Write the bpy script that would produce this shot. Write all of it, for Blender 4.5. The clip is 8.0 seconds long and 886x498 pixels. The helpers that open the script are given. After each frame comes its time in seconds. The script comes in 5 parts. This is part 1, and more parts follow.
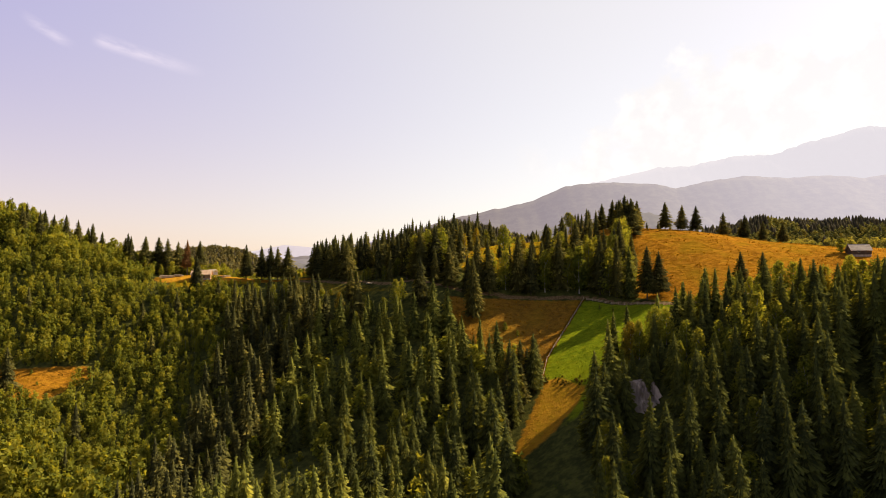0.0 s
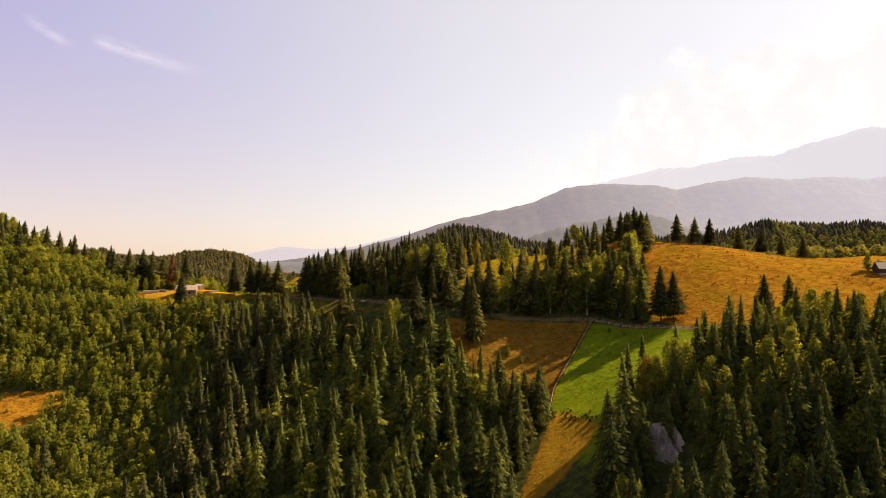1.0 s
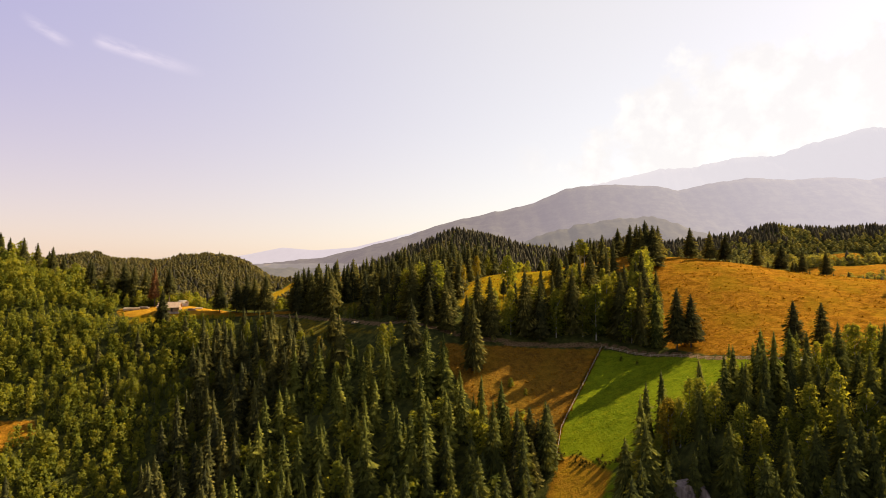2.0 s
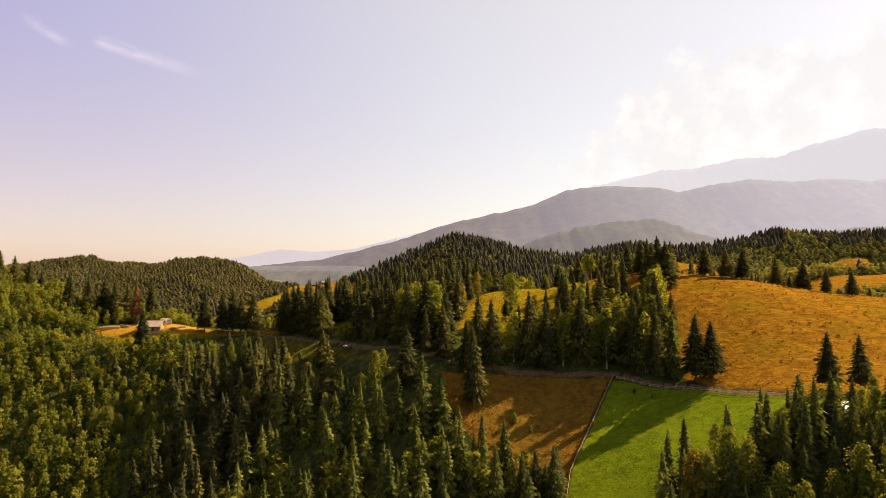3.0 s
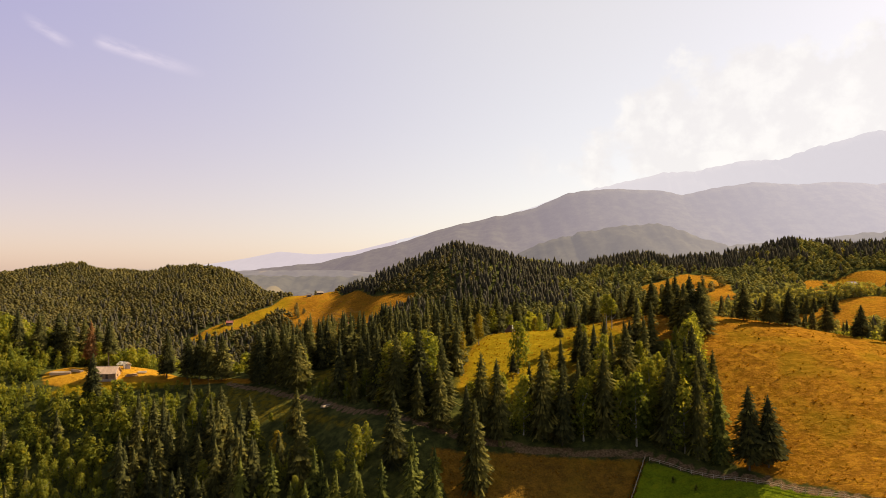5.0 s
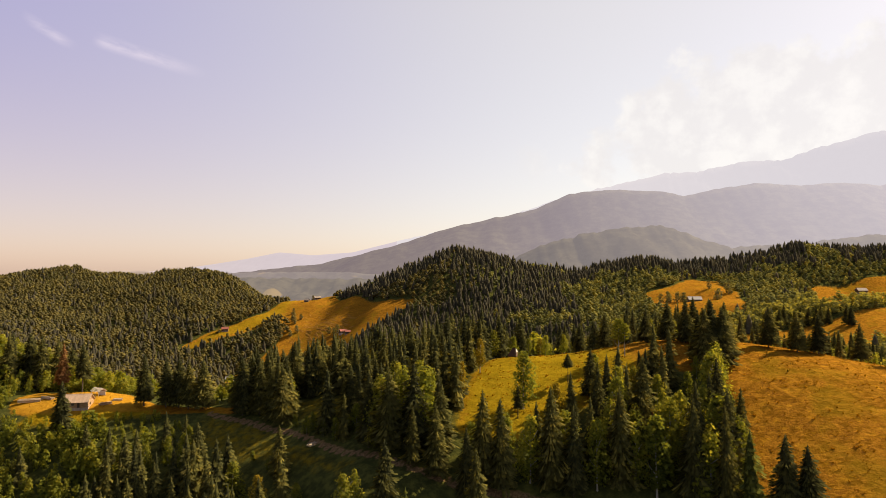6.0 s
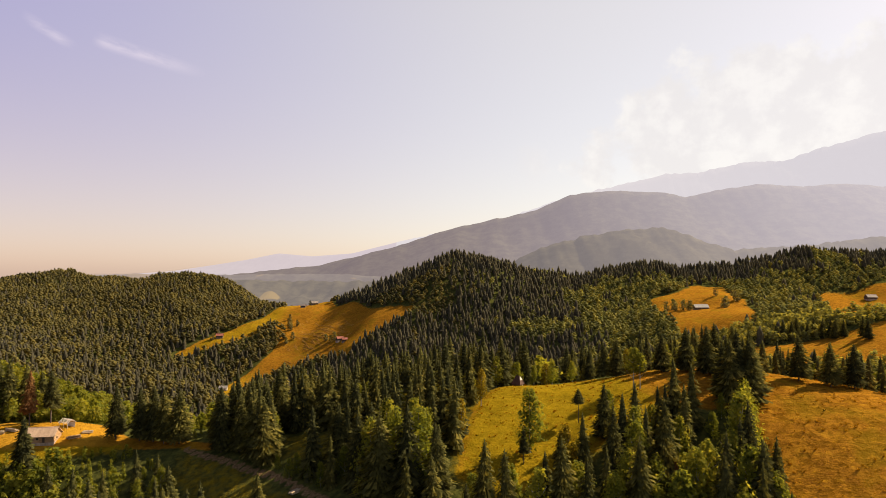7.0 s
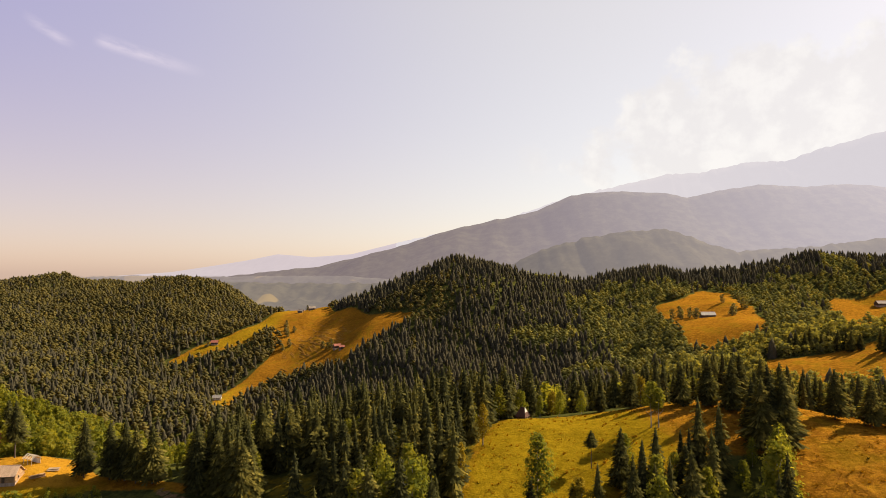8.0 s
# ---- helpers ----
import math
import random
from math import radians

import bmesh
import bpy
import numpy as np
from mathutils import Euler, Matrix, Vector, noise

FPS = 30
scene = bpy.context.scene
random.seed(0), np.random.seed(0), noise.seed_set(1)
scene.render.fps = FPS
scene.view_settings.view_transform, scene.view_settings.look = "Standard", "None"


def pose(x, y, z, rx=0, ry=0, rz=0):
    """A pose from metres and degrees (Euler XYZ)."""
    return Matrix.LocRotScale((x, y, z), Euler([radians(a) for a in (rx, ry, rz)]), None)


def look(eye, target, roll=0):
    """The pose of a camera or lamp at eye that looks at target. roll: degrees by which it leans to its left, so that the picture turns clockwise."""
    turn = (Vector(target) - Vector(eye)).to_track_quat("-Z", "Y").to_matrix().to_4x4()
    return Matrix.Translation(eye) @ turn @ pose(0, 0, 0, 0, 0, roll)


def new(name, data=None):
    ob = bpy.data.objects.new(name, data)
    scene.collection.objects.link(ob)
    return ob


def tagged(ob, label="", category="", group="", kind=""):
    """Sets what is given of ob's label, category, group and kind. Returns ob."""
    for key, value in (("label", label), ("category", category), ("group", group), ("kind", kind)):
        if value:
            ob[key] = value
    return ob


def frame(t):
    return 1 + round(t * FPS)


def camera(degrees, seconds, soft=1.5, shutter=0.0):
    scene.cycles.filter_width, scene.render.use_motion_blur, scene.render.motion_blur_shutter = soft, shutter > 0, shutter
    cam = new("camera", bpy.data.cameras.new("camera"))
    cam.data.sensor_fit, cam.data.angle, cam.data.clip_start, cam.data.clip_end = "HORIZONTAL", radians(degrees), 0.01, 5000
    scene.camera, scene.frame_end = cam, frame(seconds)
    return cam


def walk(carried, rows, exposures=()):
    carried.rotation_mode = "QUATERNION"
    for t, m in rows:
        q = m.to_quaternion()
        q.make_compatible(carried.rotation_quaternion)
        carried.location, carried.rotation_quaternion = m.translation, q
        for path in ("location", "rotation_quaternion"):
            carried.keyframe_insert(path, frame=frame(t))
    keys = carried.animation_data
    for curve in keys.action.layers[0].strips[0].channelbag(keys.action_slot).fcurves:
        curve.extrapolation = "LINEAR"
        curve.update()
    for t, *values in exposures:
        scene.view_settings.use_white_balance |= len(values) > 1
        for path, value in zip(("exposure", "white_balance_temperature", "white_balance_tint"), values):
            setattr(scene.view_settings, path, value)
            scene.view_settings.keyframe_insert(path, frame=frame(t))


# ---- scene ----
cam = camera(70.7, 8.0, 0.6)
METRES, EYE, TILT, LEAN, TURN = 180.0, 60.0, 2.3, 0.0, 0.0
ROWS = [
    (0.0, 0.0, 0.0, 0.0, -0.0, 0.0, -0.0),
    (0.5, 0.003, 0.058, 0.0225, 0.02, 0.03, 0.01),
    (1.0, 0.0054, 0.1129, 0.0441, 0.02, 0.04, 0.03),
    (1.5, 0.008, 0.1727, 0.068, 0.0, 0.01, 0.05),
    (3.0, 0.0163, 0.3433, 0.1347, -0.01, 0.06, 0.05),
    (3.5, 0.0182, 0.4011, 0.157, -0.02, 0.09, 0.02),
    (4.0, 0.0205, 0.4597, 0.1793, -0.02, 0.1, 0.03),
    (4.5, 0.0228, 0.5188, 0.2023, -0.01, 0.1, -0.0),
    (6.0, 0.03, 0.6945, 0.2702, 0.07, 0.07, -0.05),
    (6.5, 0.0322, 0.7546, 0.292, 0.07, 0.08, -0.05),
    (7.0, 0.0345, 0.815, 0.3148, 0.07, 0.06, -0.06),
    (7.5, 0.0366, 0.8724, 0.3358, 0.08, 0.05, -0.07),
    (8.0, 0.039, 0.9326, 0.3586, 0.09, 0.02, -0.03),
]
walk(cam, [(t, pose(0, 0, EYE, TILT, LEAN, TURN) @ pose(METRES * x, METRES * y, METRES * z, 90 + pitch, roll, yaw)) for t, x, y, z, yaw, pitch, roll in ROWS],
     exposures=((0.0, 0.90), (8.0, 0.70)))

# ---------------------------------------------------------------- sky and sun
SUN_AZ, SUN_EL = radians(66), radians(39)   # from +y towards +x, above the horizon


class Nodes:
    """Short forms for building shader nodes."""

    def __init__(self, tree):
        tree.nodes.clear()
        self.t = tree

    def add(self, kind, operation=""):
        n = self.t.nodes.new(kind)
        if operation:
            n.operation = operation
        return n

    def put(self, socket, v):
        if isinstance(v, bpy.types.NodeSocket):
            self.t.links.new(v, socket)
        elif isinstance(v, (tuple, list)) and len(v) == 3 and socket.type == "RGBA":
            socket.default_value = (*v, 1)
        else:
            socket.default_value = v

    def m(self, op, a, b=0.0, c=0.0):
        n = self.add("ShaderNodeMath", operation=op)
        for s, v in zip(n.inputs, (a, b, c)):
            self.put(s, v)
        return n.outputs[0]

    def vm(self, op, a, b=(0, 0, 0)):
        n = self.add("ShaderNodeVectorMath", operation=op)
        self.put(n.inputs[0], a)
        if op == "SCALE":
            self.put(n.inputs[3], b)
        else:
            self.put(n.inputs[1], b)
        return n.outputs[1] if op in ("DOT_PRODUCT", "LENGTH", "DISTANCE") else n.outputs[0]

    def step(self, v, lo, hi, a=0.0, b=1.0):
        n = self.add("ShaderNodeMapRange")
        n.interpolation_type = "SMOOTHSTEP"
        for s, x in zip(n.inputs, (v, lo, hi, a, b)):
            self.put(s, x)
        return n.outputs[0]

    def mix(self, f, a, b, blend="MIX"):
        n = self.add("ShaderNodeMix")
        n.data_type, n.blend_type = "RGBA", blend
        self.put(n.inputs[0], f), self.put(n.inputs[6], a), self.put(n.inputs[7], b)
        return n.outputs[2]

    def noise(self, vec, scale, detail=3.0, rough=0.55):
        n = self.add("ShaderNodeTexNoise")
        if vec is not None:
            self.put(n.inputs["Vector"], vec)
        n.inputs["Scale"].default_value, n.inputs["Detail"].default_value, n.inputs["Roughness"].default_value = scale, detail, rough
        return n.outputs["Fac"]

    def attr(self, name):
        n = self.add("ShaderNodeAttribute")
        n.attribute_name = name
        return n.outputs["Fac"]

    def bump(self, height, strength, dist):
        n = self.add("ShaderNodeBump")
        n.inputs["Strength"].default_value, n.inputs["Distance"].default_value = strength, dist
        self.put(n.inputs["Height"], height)
        return n.outputs[0]


world = bpy.data.worlds.new("sky")
scene.world = world
world.use_nodes = True
w = Nodes(world.node_tree)
sky = w.add("ShaderNodeTexSky")
sky.sky_type, sky.sun_disc, sky.sun_elevation, sky.sun_rotation, sky.dust_density = "NISHITA", False, SUN_EL, SUN_AZ, 1.0
ray = w.add("ShaderNodeTexCoord").outputs["Generated"]
sep = w.add("ShaderNodeSeparateXYZ")
w.put(sep.inputs[0], ray)
az = w.m("MULTIPLY", w.m("ARCTAN2", sep.outputs[0], sep.outputs[1]), 57.3)
el = w.m("MULTIPLY", w.m("ARCSINE", sep.outputs[2]), 57.3)
# summer haze: pale rose at the horizon, lavender above, bright round the sun's side, thin behind
low = w.step(el, -2.0, 25.0)
haze = w.mix(low, (0.266, 0.170, 0.130), (0.183, 0.144, 0.235))
bright = w.step(w.m("ADD", az, w.m("MULTIPLY", el, 0.35)), -40.0, 25.0)
haze = w.mix(bright, haze, (0.335, 0.292, 0.232))
side = w.m("MULTIPLY", w.step(w.m("ABSOLUTE", w.m("SUBTRACT", az, 15.0)), 45.0, 130.0, 1.0, 0.40), w.step(el, 22.0, 55.0, 1.0, 0.34))
haze = w.vm("SCALE", haze, side)
base = w.vm("ADD", w.vm("MULTIPLY", w.vm("SCALE", sky.outputs[0], 0.05), (1.06, 0.93, 0.92)), haze)
# heaped cloud over the mountains and thin high cirrus
cell = w.add("ShaderNodeCombineXYZ")
w.put(cell.inputs[0], az), w.put(cell.inputs[1], el)
lumps = w.m("SUBTRACT", w.noise(cell.outputs[0], 0.17, 7.0, 0.6), 0.5)
ea = w.m("POWER", w.m("DIVIDE", w.m("SUBTRACT", az, 31.0), 19.0), 2.0)
eb = w.m("POWER", w.m("DIVIDE", w.m("SUBTRACT", el, 11.5), 7.5), 2.0)
body = w.m("SUBTRACT", w.m("ADD", 1.0, w.m("MULTIPLY", lumps, 2.6)), w.m("ADD", ea, eb))
puff = w.m("SUBTRACT", w.m("ADD", 0.8, w.m("MULTIPLY", lumps, 3.0)), w.m("ADD", w.m("POWER", w.m("DIVIDE", w.m("SUBTRACT", az, 7.8), 2.4), 2.0), w.m("POWER", w.m("DIVIDE", w.m("SUBTRACT", el, 10.0), 2.4), 2.0)))
cloud = w.m("MAXIMUM", w.step(body, 0.0, 0.35), w.m("MULTIPLY", w.step(puff, 0.0, 0.7), 0.5))
grey = w.noise(cell.outputs[0], 0.35, 5.0, 0.6)
cloud_col = w.mix(w.step(grey, 0.40, 0.66), (0.530, 0.505, 0.495), (0.600, 0.575, 0.550))
base = w.mix(w.m("MULTIPLY", cloud, 0.75), base, cloud_col)
ca, ce = w.m("ADD", az, 29.3), w.m("SUBTRACT", el, 18.4)
along = w.m("SUBTRACT", w.m("MULTIPLY", ca, 0.982), w.m("MULTIPLY", ce, 0.187))
across = w.m("ADD", w.m("MULTIPLY", ce, 0.982), w.m("MULTIPLY", ca, 0.187))
stretch = w.add("ShaderNodeCombineXYZ")
w.put(stretch.inputs[0], w.m("MULTIPLY", along, 0.25)), w.put(stretch.inputs[1], across)
wisp = w.noise(stretch.outputs[0], 0.9, 5.0, 0.6)
band = w.m("MULTIPLY", w.step(w.m("ABSOLUTE", across), 0.0, 0.75, 0.55, 0.0), w.m("MULTIPLY", w.step(along, -0.6, 0.6), w.step(along, 3.0, 9.0, 1.0, 0.0)))
band2 = w.m("MULTIPLY", w.step(w.m("ABSOLUTE", w.m("ADD", across, w.m("MULTIPLY", w.m("ADD", along, 6.0), 0.25))), 0.0, 0.6, 0.45, 0.0), w.m("MULTIPLY", w.step(along, -5.5, -4.0), w.step(along, -3.0, -1.0, 1.0, 0.0)))
band = w.m("ADD", band, band2)
base = w.mix(w.m("MULTIPLY", band, w.step(wisp, 0.30, 0.62)), base, (0.52, 0.46, 0.52))
out = w.add("ShaderNodeBackground")
w.put(out.inputs[0], base)
w.put(w.add("ShaderNodeOutputWorld").inputs[0], out.outputs[0])

sun_data = bpy.data.lights.new("sun", "SUN")
sun_data.energy, sun_data.angle, sun_data.color = 5.0, radians(0.6), (1.0, 0.82, 0.56)
sun = new("sun", sun_data)
to_sun = Vector((math.sin(SUN_AZ) * math.cos(SUN_EL), math.cos(SUN_AZ) * math.cos(SUN_EL), math.sin(SUN_EL)))
sun.matrix_world = look(to_sun * 300, (0, 0, 0))


# ---------------------------------------------------------------- materials
def material(name):
    mat = bpy.data.materials.new(name)
    mat.use_nodes = True
    return mat, Nodes(mat.node_tree)


def finish(n, shader):
    n.put(n.add("ShaderNodeOutputMaterial").inputs[0], shader)


def surface(n, color, rough=0.8, normal=None, metal=0.0, spec=0.3):
    b = n.add("ShaderNodeBsdfPrincipled")
    n.put(b.inputs["Base Color"], color), n.put(b.inputs["Roughness"], rough)
    b.inputs["Metallic"].default_value, b.inputs["Specular IOR Level"].default_value = metal, spec
    if normal is not None:
        n.put(b.inputs["Normal"], normal)
    return b.outputs[0]


def foliage(name, dark, mid, light, by_tree, thin=0.35):
    """Leaves or needles: matt, partly lit through; by_tree takes each tree's own tint attribute."""
    mat, n = material(name)
    geo = n.add("ShaderNodeNewGeometry")
    pos = geo.outputs["Position"]
    if by_tree:
        rnd = n.attr("tint")
    else:
        rnd = n.m("ADD", n.m("MULTIPLY", n.add("ShaderNodeObjectInfo").outputs["Random"], 0.32), n.m("MULTIPLY", n.attr("tint"), 0.78))
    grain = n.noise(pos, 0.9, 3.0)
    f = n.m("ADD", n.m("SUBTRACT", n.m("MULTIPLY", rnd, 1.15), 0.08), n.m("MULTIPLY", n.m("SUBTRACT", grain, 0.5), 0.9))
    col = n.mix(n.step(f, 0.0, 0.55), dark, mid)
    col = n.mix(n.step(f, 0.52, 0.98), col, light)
    d, tr = n.add("ShaderNodeBsdfDiffuse"), n.add("ShaderNodeBsdfTranslucent")
    n.put(d.inputs[0], col), n.put(tr.inputs[0], n.mix(1.0, col, (1.7, 1.45, 0.55), "MULTIPLY"))
    mx = n.add("ShaderNodeMixShader")
    mx.inputs[0].default_value = thin
    n.put(mx.inputs[1], d.outputs[0]), n.put(mx.inputs[2], tr.outputs[0])
    finish(n, mx.outputs[0])
    return mat


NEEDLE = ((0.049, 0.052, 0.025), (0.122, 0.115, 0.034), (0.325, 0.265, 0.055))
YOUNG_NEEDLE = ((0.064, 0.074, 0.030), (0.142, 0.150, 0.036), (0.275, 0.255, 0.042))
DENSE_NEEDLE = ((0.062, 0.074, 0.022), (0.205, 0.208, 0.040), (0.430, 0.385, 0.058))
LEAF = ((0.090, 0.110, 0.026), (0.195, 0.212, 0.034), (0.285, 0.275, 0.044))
needles, needles_wood = foliage("needles", *NEEDLE, False, 0.34), foliage("needles_wood", *NEEDLE, True, 0.34)
young_needles, young_needles_wood = foliage("young_needles", *YOUNG_NEEDLE, False, 0.36), foliage("young_needles_wood", *DENSE_NEEDLE, True, 0.36)
leaves, leaves_wood = foliage("leaves", *LEAF, False, 0.58), foliage("leaves_wood", *LEAF, True, 0.58)
rust = foliage("dry_needles", (0.16, 0.078, 0.028), (0.33, 0.165, 0.060), (0.48, 0.26, 0.10), False, 0.2)
gold = foliage("turning_leaves", (0.14, 0.11, 0.015), (0.24, 0.18, 0.02), (0.36, 0.27, 0.03), False)
# far palettes: haze mixed into the base colours, paler and greyer than near ones
HAZED_TREE = ((0.070, 0.065, 0.047), (0.096, 0.086, 0.055), (0.134, 0.114, 0.062))
HAZED_LEAF = ((0.104, 0.098, 0.054), (0.158, 0.142, 0.059), (0.240, 0.203, 0.066))
far_needles, far_leaves = foliage("far_needles", *HAZED_TREE, True, 0.3), foliage("far_leaves", *HAZED_LEAF, True, 0.5)
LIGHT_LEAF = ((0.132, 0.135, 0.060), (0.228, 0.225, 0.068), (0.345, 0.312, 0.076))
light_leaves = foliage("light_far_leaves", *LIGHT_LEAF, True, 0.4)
olive_leaves = foliage("olive_leaves", *HAZED_LEAF, False, 0.35)


def plain(name, a, b, scale, rough=0.85, bump=0.3, dist=0.03, stretch=(1, 1, 1)):
    """Two tones of one surface in fine grain and broad stains."""
    mat, n = material(name)
    pos = n.vm("MULTIPLY", n.add("ShaderNodeTexCoord").outputs["Object"], stretch)
    fine, broad = n.noise(pos, scale, 5.0), n.noise(pos, scale * 0.13, 3.0)
    f = n.m("ADD", n.m("MULTIPLY", fine, 0.6), n.m("MULTIPLY", broad, 0.6))
    finish(n, surface(n, n.mix(n.step(f, 0.35, 0.85), a, b), rough, n.bump(fine, bump, dist)))
    return mat


bark = plain("bark", (0.06, 0.045, 0.035), (0.16, 0.12, 0.09), 6, 0.9, 0.6, 0.05, (1, 1, 0.2))
birch_bark = plain("pale_bark", (0.20, 0.17, 0.13), (0.50, 0.46, 0.38), 4, 0.8, 0.4, 0.03, (1, 1, 0.5))
weathered = plain("weathered_wood", (0.36, 0.26, 0.16), (0.62, 0.49, 0.33), 5, 0.8, 0.4, 0.02, (1, 1, 3))
log_wood = plain("log_wood", (0.26, 0.15, 0.07), (0.50, 0.32, 0.17), 5, 0.75, 0.4, 0.02, (1, 1, 4))
dark_wood = plain("dark_wood", (0.05, 0.035, 0.025), (0.14, 0.10, 0.07), 5, 0.8, 0.4, 0.02, (1, 1, 4))
shingle = plain("grey_shingle", (0.22, 0.17, 0.14), (0.42, 0.35, 0.29), 3, 0.8, 0.6, 0.05, (0.6, 3, 1))
tin = plain("pale_tin", (0.24, 0.21, 0.19), (0.38, 0.35, 0.32), 2, 0.45, 0.2, 0.02, (4, 0.4, 1))
sheet_roof = plain("tan_roof", (0.42, 0.28, 0.18), (0.64, 0.45, 0.30), 2, 0.6, 0.2, 0.02, (3, 0.5, 1))
lime_wall = plain("lime_wall", (0.55, 0.50, 0.42), (0.78, 0.72, 0.62), 2, 0.85, 0.2, 0.02)
brown_roof = plain("brown_roof", (0.07, 0.035, 0.025), (0.15, 0.075, 0.05), 3, 0.8, 0.4, 0.03, (0.6, 3, 1))
red_roof = plain("red_roof", (0.22, 0.07, 0.05), (0.36, 0.13, 0.09), 3, 0.8, 0.3, 0.03)
stone = plain("limestone", (0.20, 0.145, 0.115), (0.56, 0.44, 0.35), 1.3, 0.9, 1.0, 0.5, (1, 1, 0.22))
glass, n = material("window_glass")
finish(n, surface(n, (0.02, 0.025, 0.03), 0.08, spec=0.6))

# ground: forest floor, dry meadow, glade, lush field, worn track
ground_mat, n = material("ground")
pos = n.add("ShaderNodeNewGeometry").outputs["Position"]
fine, tuft, patch, wide = n.noise(pos, 1.6, 4.0, 0.7), n.noise(pos, 0.35, 4.0, 0.65), n.noise(pos, 0.07, 3.0), n.noise(pos, 0.018, 3.0)
streak = n.noise(n.vm("MULTIPLY", pos, (0.6, 1.0, 1.0)), 0.55, 6.0, 0.75)
lump = n.noise(n.vm("MULTIPLY", pos, (0.75, 1.0, 1.0)), 0.40, 6.0, 0.72)
spread = n.m("ADD", n.m("MULTIPLY", fine, 0.45), n.m("ADD", n.m("MULTIPLY", tuft, 0.35), n.m("MULTIPLY", patch, 0.25)))
floor_col = n.mix(n.step(tuft, 0.35, 0.7), (0.044, 0.049, 0.014), (0.108, 0.106, 0.024))
dry = n.mix(n.step(spread, 0.36, 0.68), (0.19, 0.080, 0.010), (0.455, 0.205, 0.018))
dry = n.mix(n.m("MULTIPLY", n.step(streak, 0.5, 0.70), 0.7), dry, (0.565, 0.280, 0.014))
dry = n.mix(n.m("MULTIPLY", n.step(lump, 0.54, 0.40), 0.72), dry, (0.17, 0.078, 0.006))
dry = n.mix(n.m("MULTIPLY", n.step(n.m("ADD", n.m("MULTIPLY", patch, 0.6), n.m("MULTIPLY", wide, 0.4)), 0.50, 0.62), 0.5), dry, (0.20, 0.135, 0.008))
dirs = n.add("ShaderNodeCombineXYZ")
n.put(dirs.inputs[0], n.m("MULTIPLY", n.vm("DOT_PRODUCT", pos, (0.92, -0.39, 0.0)), 0.10)), n.put(dirs.inputs[1], n.vm("DOT_PRODUCT", pos, (0.39, 0.92, 0.0)))
terrace = n.noise(dirs.outputs[0], 0.42, 4.0, 0.6)
dry = n.mix(n.m("MULTIPLY", n.step(terrace, 0.52, 0.40), 0.13), dry, (0.17, 0.075, 0.006))
dry = n.mix(n.m("MULTIPLY", n.step(terrace, 0.55, 0.68), 0.14), dry, (0.60, 0.31, 0.030))
glade_col = n.mix(n.step(spread, 0.36, 0.68), (0.158, 0.106, 0.005), (0.335, 0.218, 0.010))
lush = n.mix(n.step(spread, 0.36, 0.68), (0.090, 0.122, 0.006), (0.215, 0.262, 0.011))
lush = n.mix(n.m("MULTIPLY", n.step(streak, 0.48, 0.66), 0.5), lush, (0.28, 0.270, 0.010))
lush = n.mix(n.m("MULTIPLY", n.step(wide, 0.5, 0.62), 0.6), lush, (0.24, 0.250, 0.007))
worn = n.mix(n.step(fine, 0.35, 0.7), (0.12, 0.075, 0.035), (0.30, 0.185, 0.085))
dry = n.mix(n.m("MULTIPLY", n.attr("yard"), n.step(spread, 0.30, 0.60, 0.25, 0.9)), dry, (0.47, 0.240, 0.020))
# stubble's colour darkened for the shade that the tree belt throws on it
dry = n.mix(n.m("MULTIPLY", n.attr("stubble"), 0.6), dry, n.mix(n.step(spread, 0.36, 0.68), (0.080, 0.056, 0.014), (0.315, 0.168, 0.022)))
wob = n.m("MULTIPLY", n.m("SUBTRACT", n.noise(pos, 0.4, 4.0), 0.5), 0.7)
col = n.mix(n.step(n.m("ADD", n.attr("dry"), wob), 0.35, 0.65), floor_col, dry)
col = n.mix(n.step(n.m("ADD", n.attr("glade"), wob), 0.25, 0.75), col, glade_col)
col = n.mix(n.step(n.m("ADD", n.attr("lush"), n.m("MULTIPLY", wob, 0.4)), 0.40, 0.60), col, lush)
col = n.mix(n.step(n.m("ADD", n.attr("track"), n.m("MULTIPLY", wob, 0.6)), 0.4, 0.6), col, worn)
soil = n.add("ShaderNodeBsdfDiffuse")
n.put(soil.inputs[0], col), n.put(soil.inputs["Normal"], n.bump(n.m("ADD", n.m("ADD", n.m("MULTIPLY", tuft, 0.6), n.m("MULTIPLY", n.m("ADD", n.m("MULTIPLY", lump, 0.9), n.m("MULTIPLY", terrace, 0.3)), n.attr("dry"))), n.m("MULTIPLY", fine, 0.3)), 0.9, 0.8))
finish(n, soil.outputs[0])


# ---------------------------------------------------------------- mesh helpers
def tri_mesh(name, verts, tris, mat, tint=None):
    """A mesh from arrays of vertices and triangles; tint: one value a triangle."""
    me = bpy.data.meshes.new(name)
    verts, tris = np.asarray(verts, np.float32), np.asarray(tris, np.int32)
    me.vertices.add(len(verts)), me.loops.add(tris.size), me.polygons.add(len(tris))
    me.vertices.foreach_set("co", verts.ravel())
    me.loops.foreach_set("vertex_index", tris.ravel())
    me.polygons.foreach_set("loop_start", np.arange(0, tris.size, 3, dtype=np.int32))
    me.update(calc_edges=True)
    me.materials.append(mat)
    if tint is not None:
        a = me.attributes.new("tint", "FLOAT", "FACE")
        a.data.foreach_set("value", np.asarray(tint, np.float32))
    return me


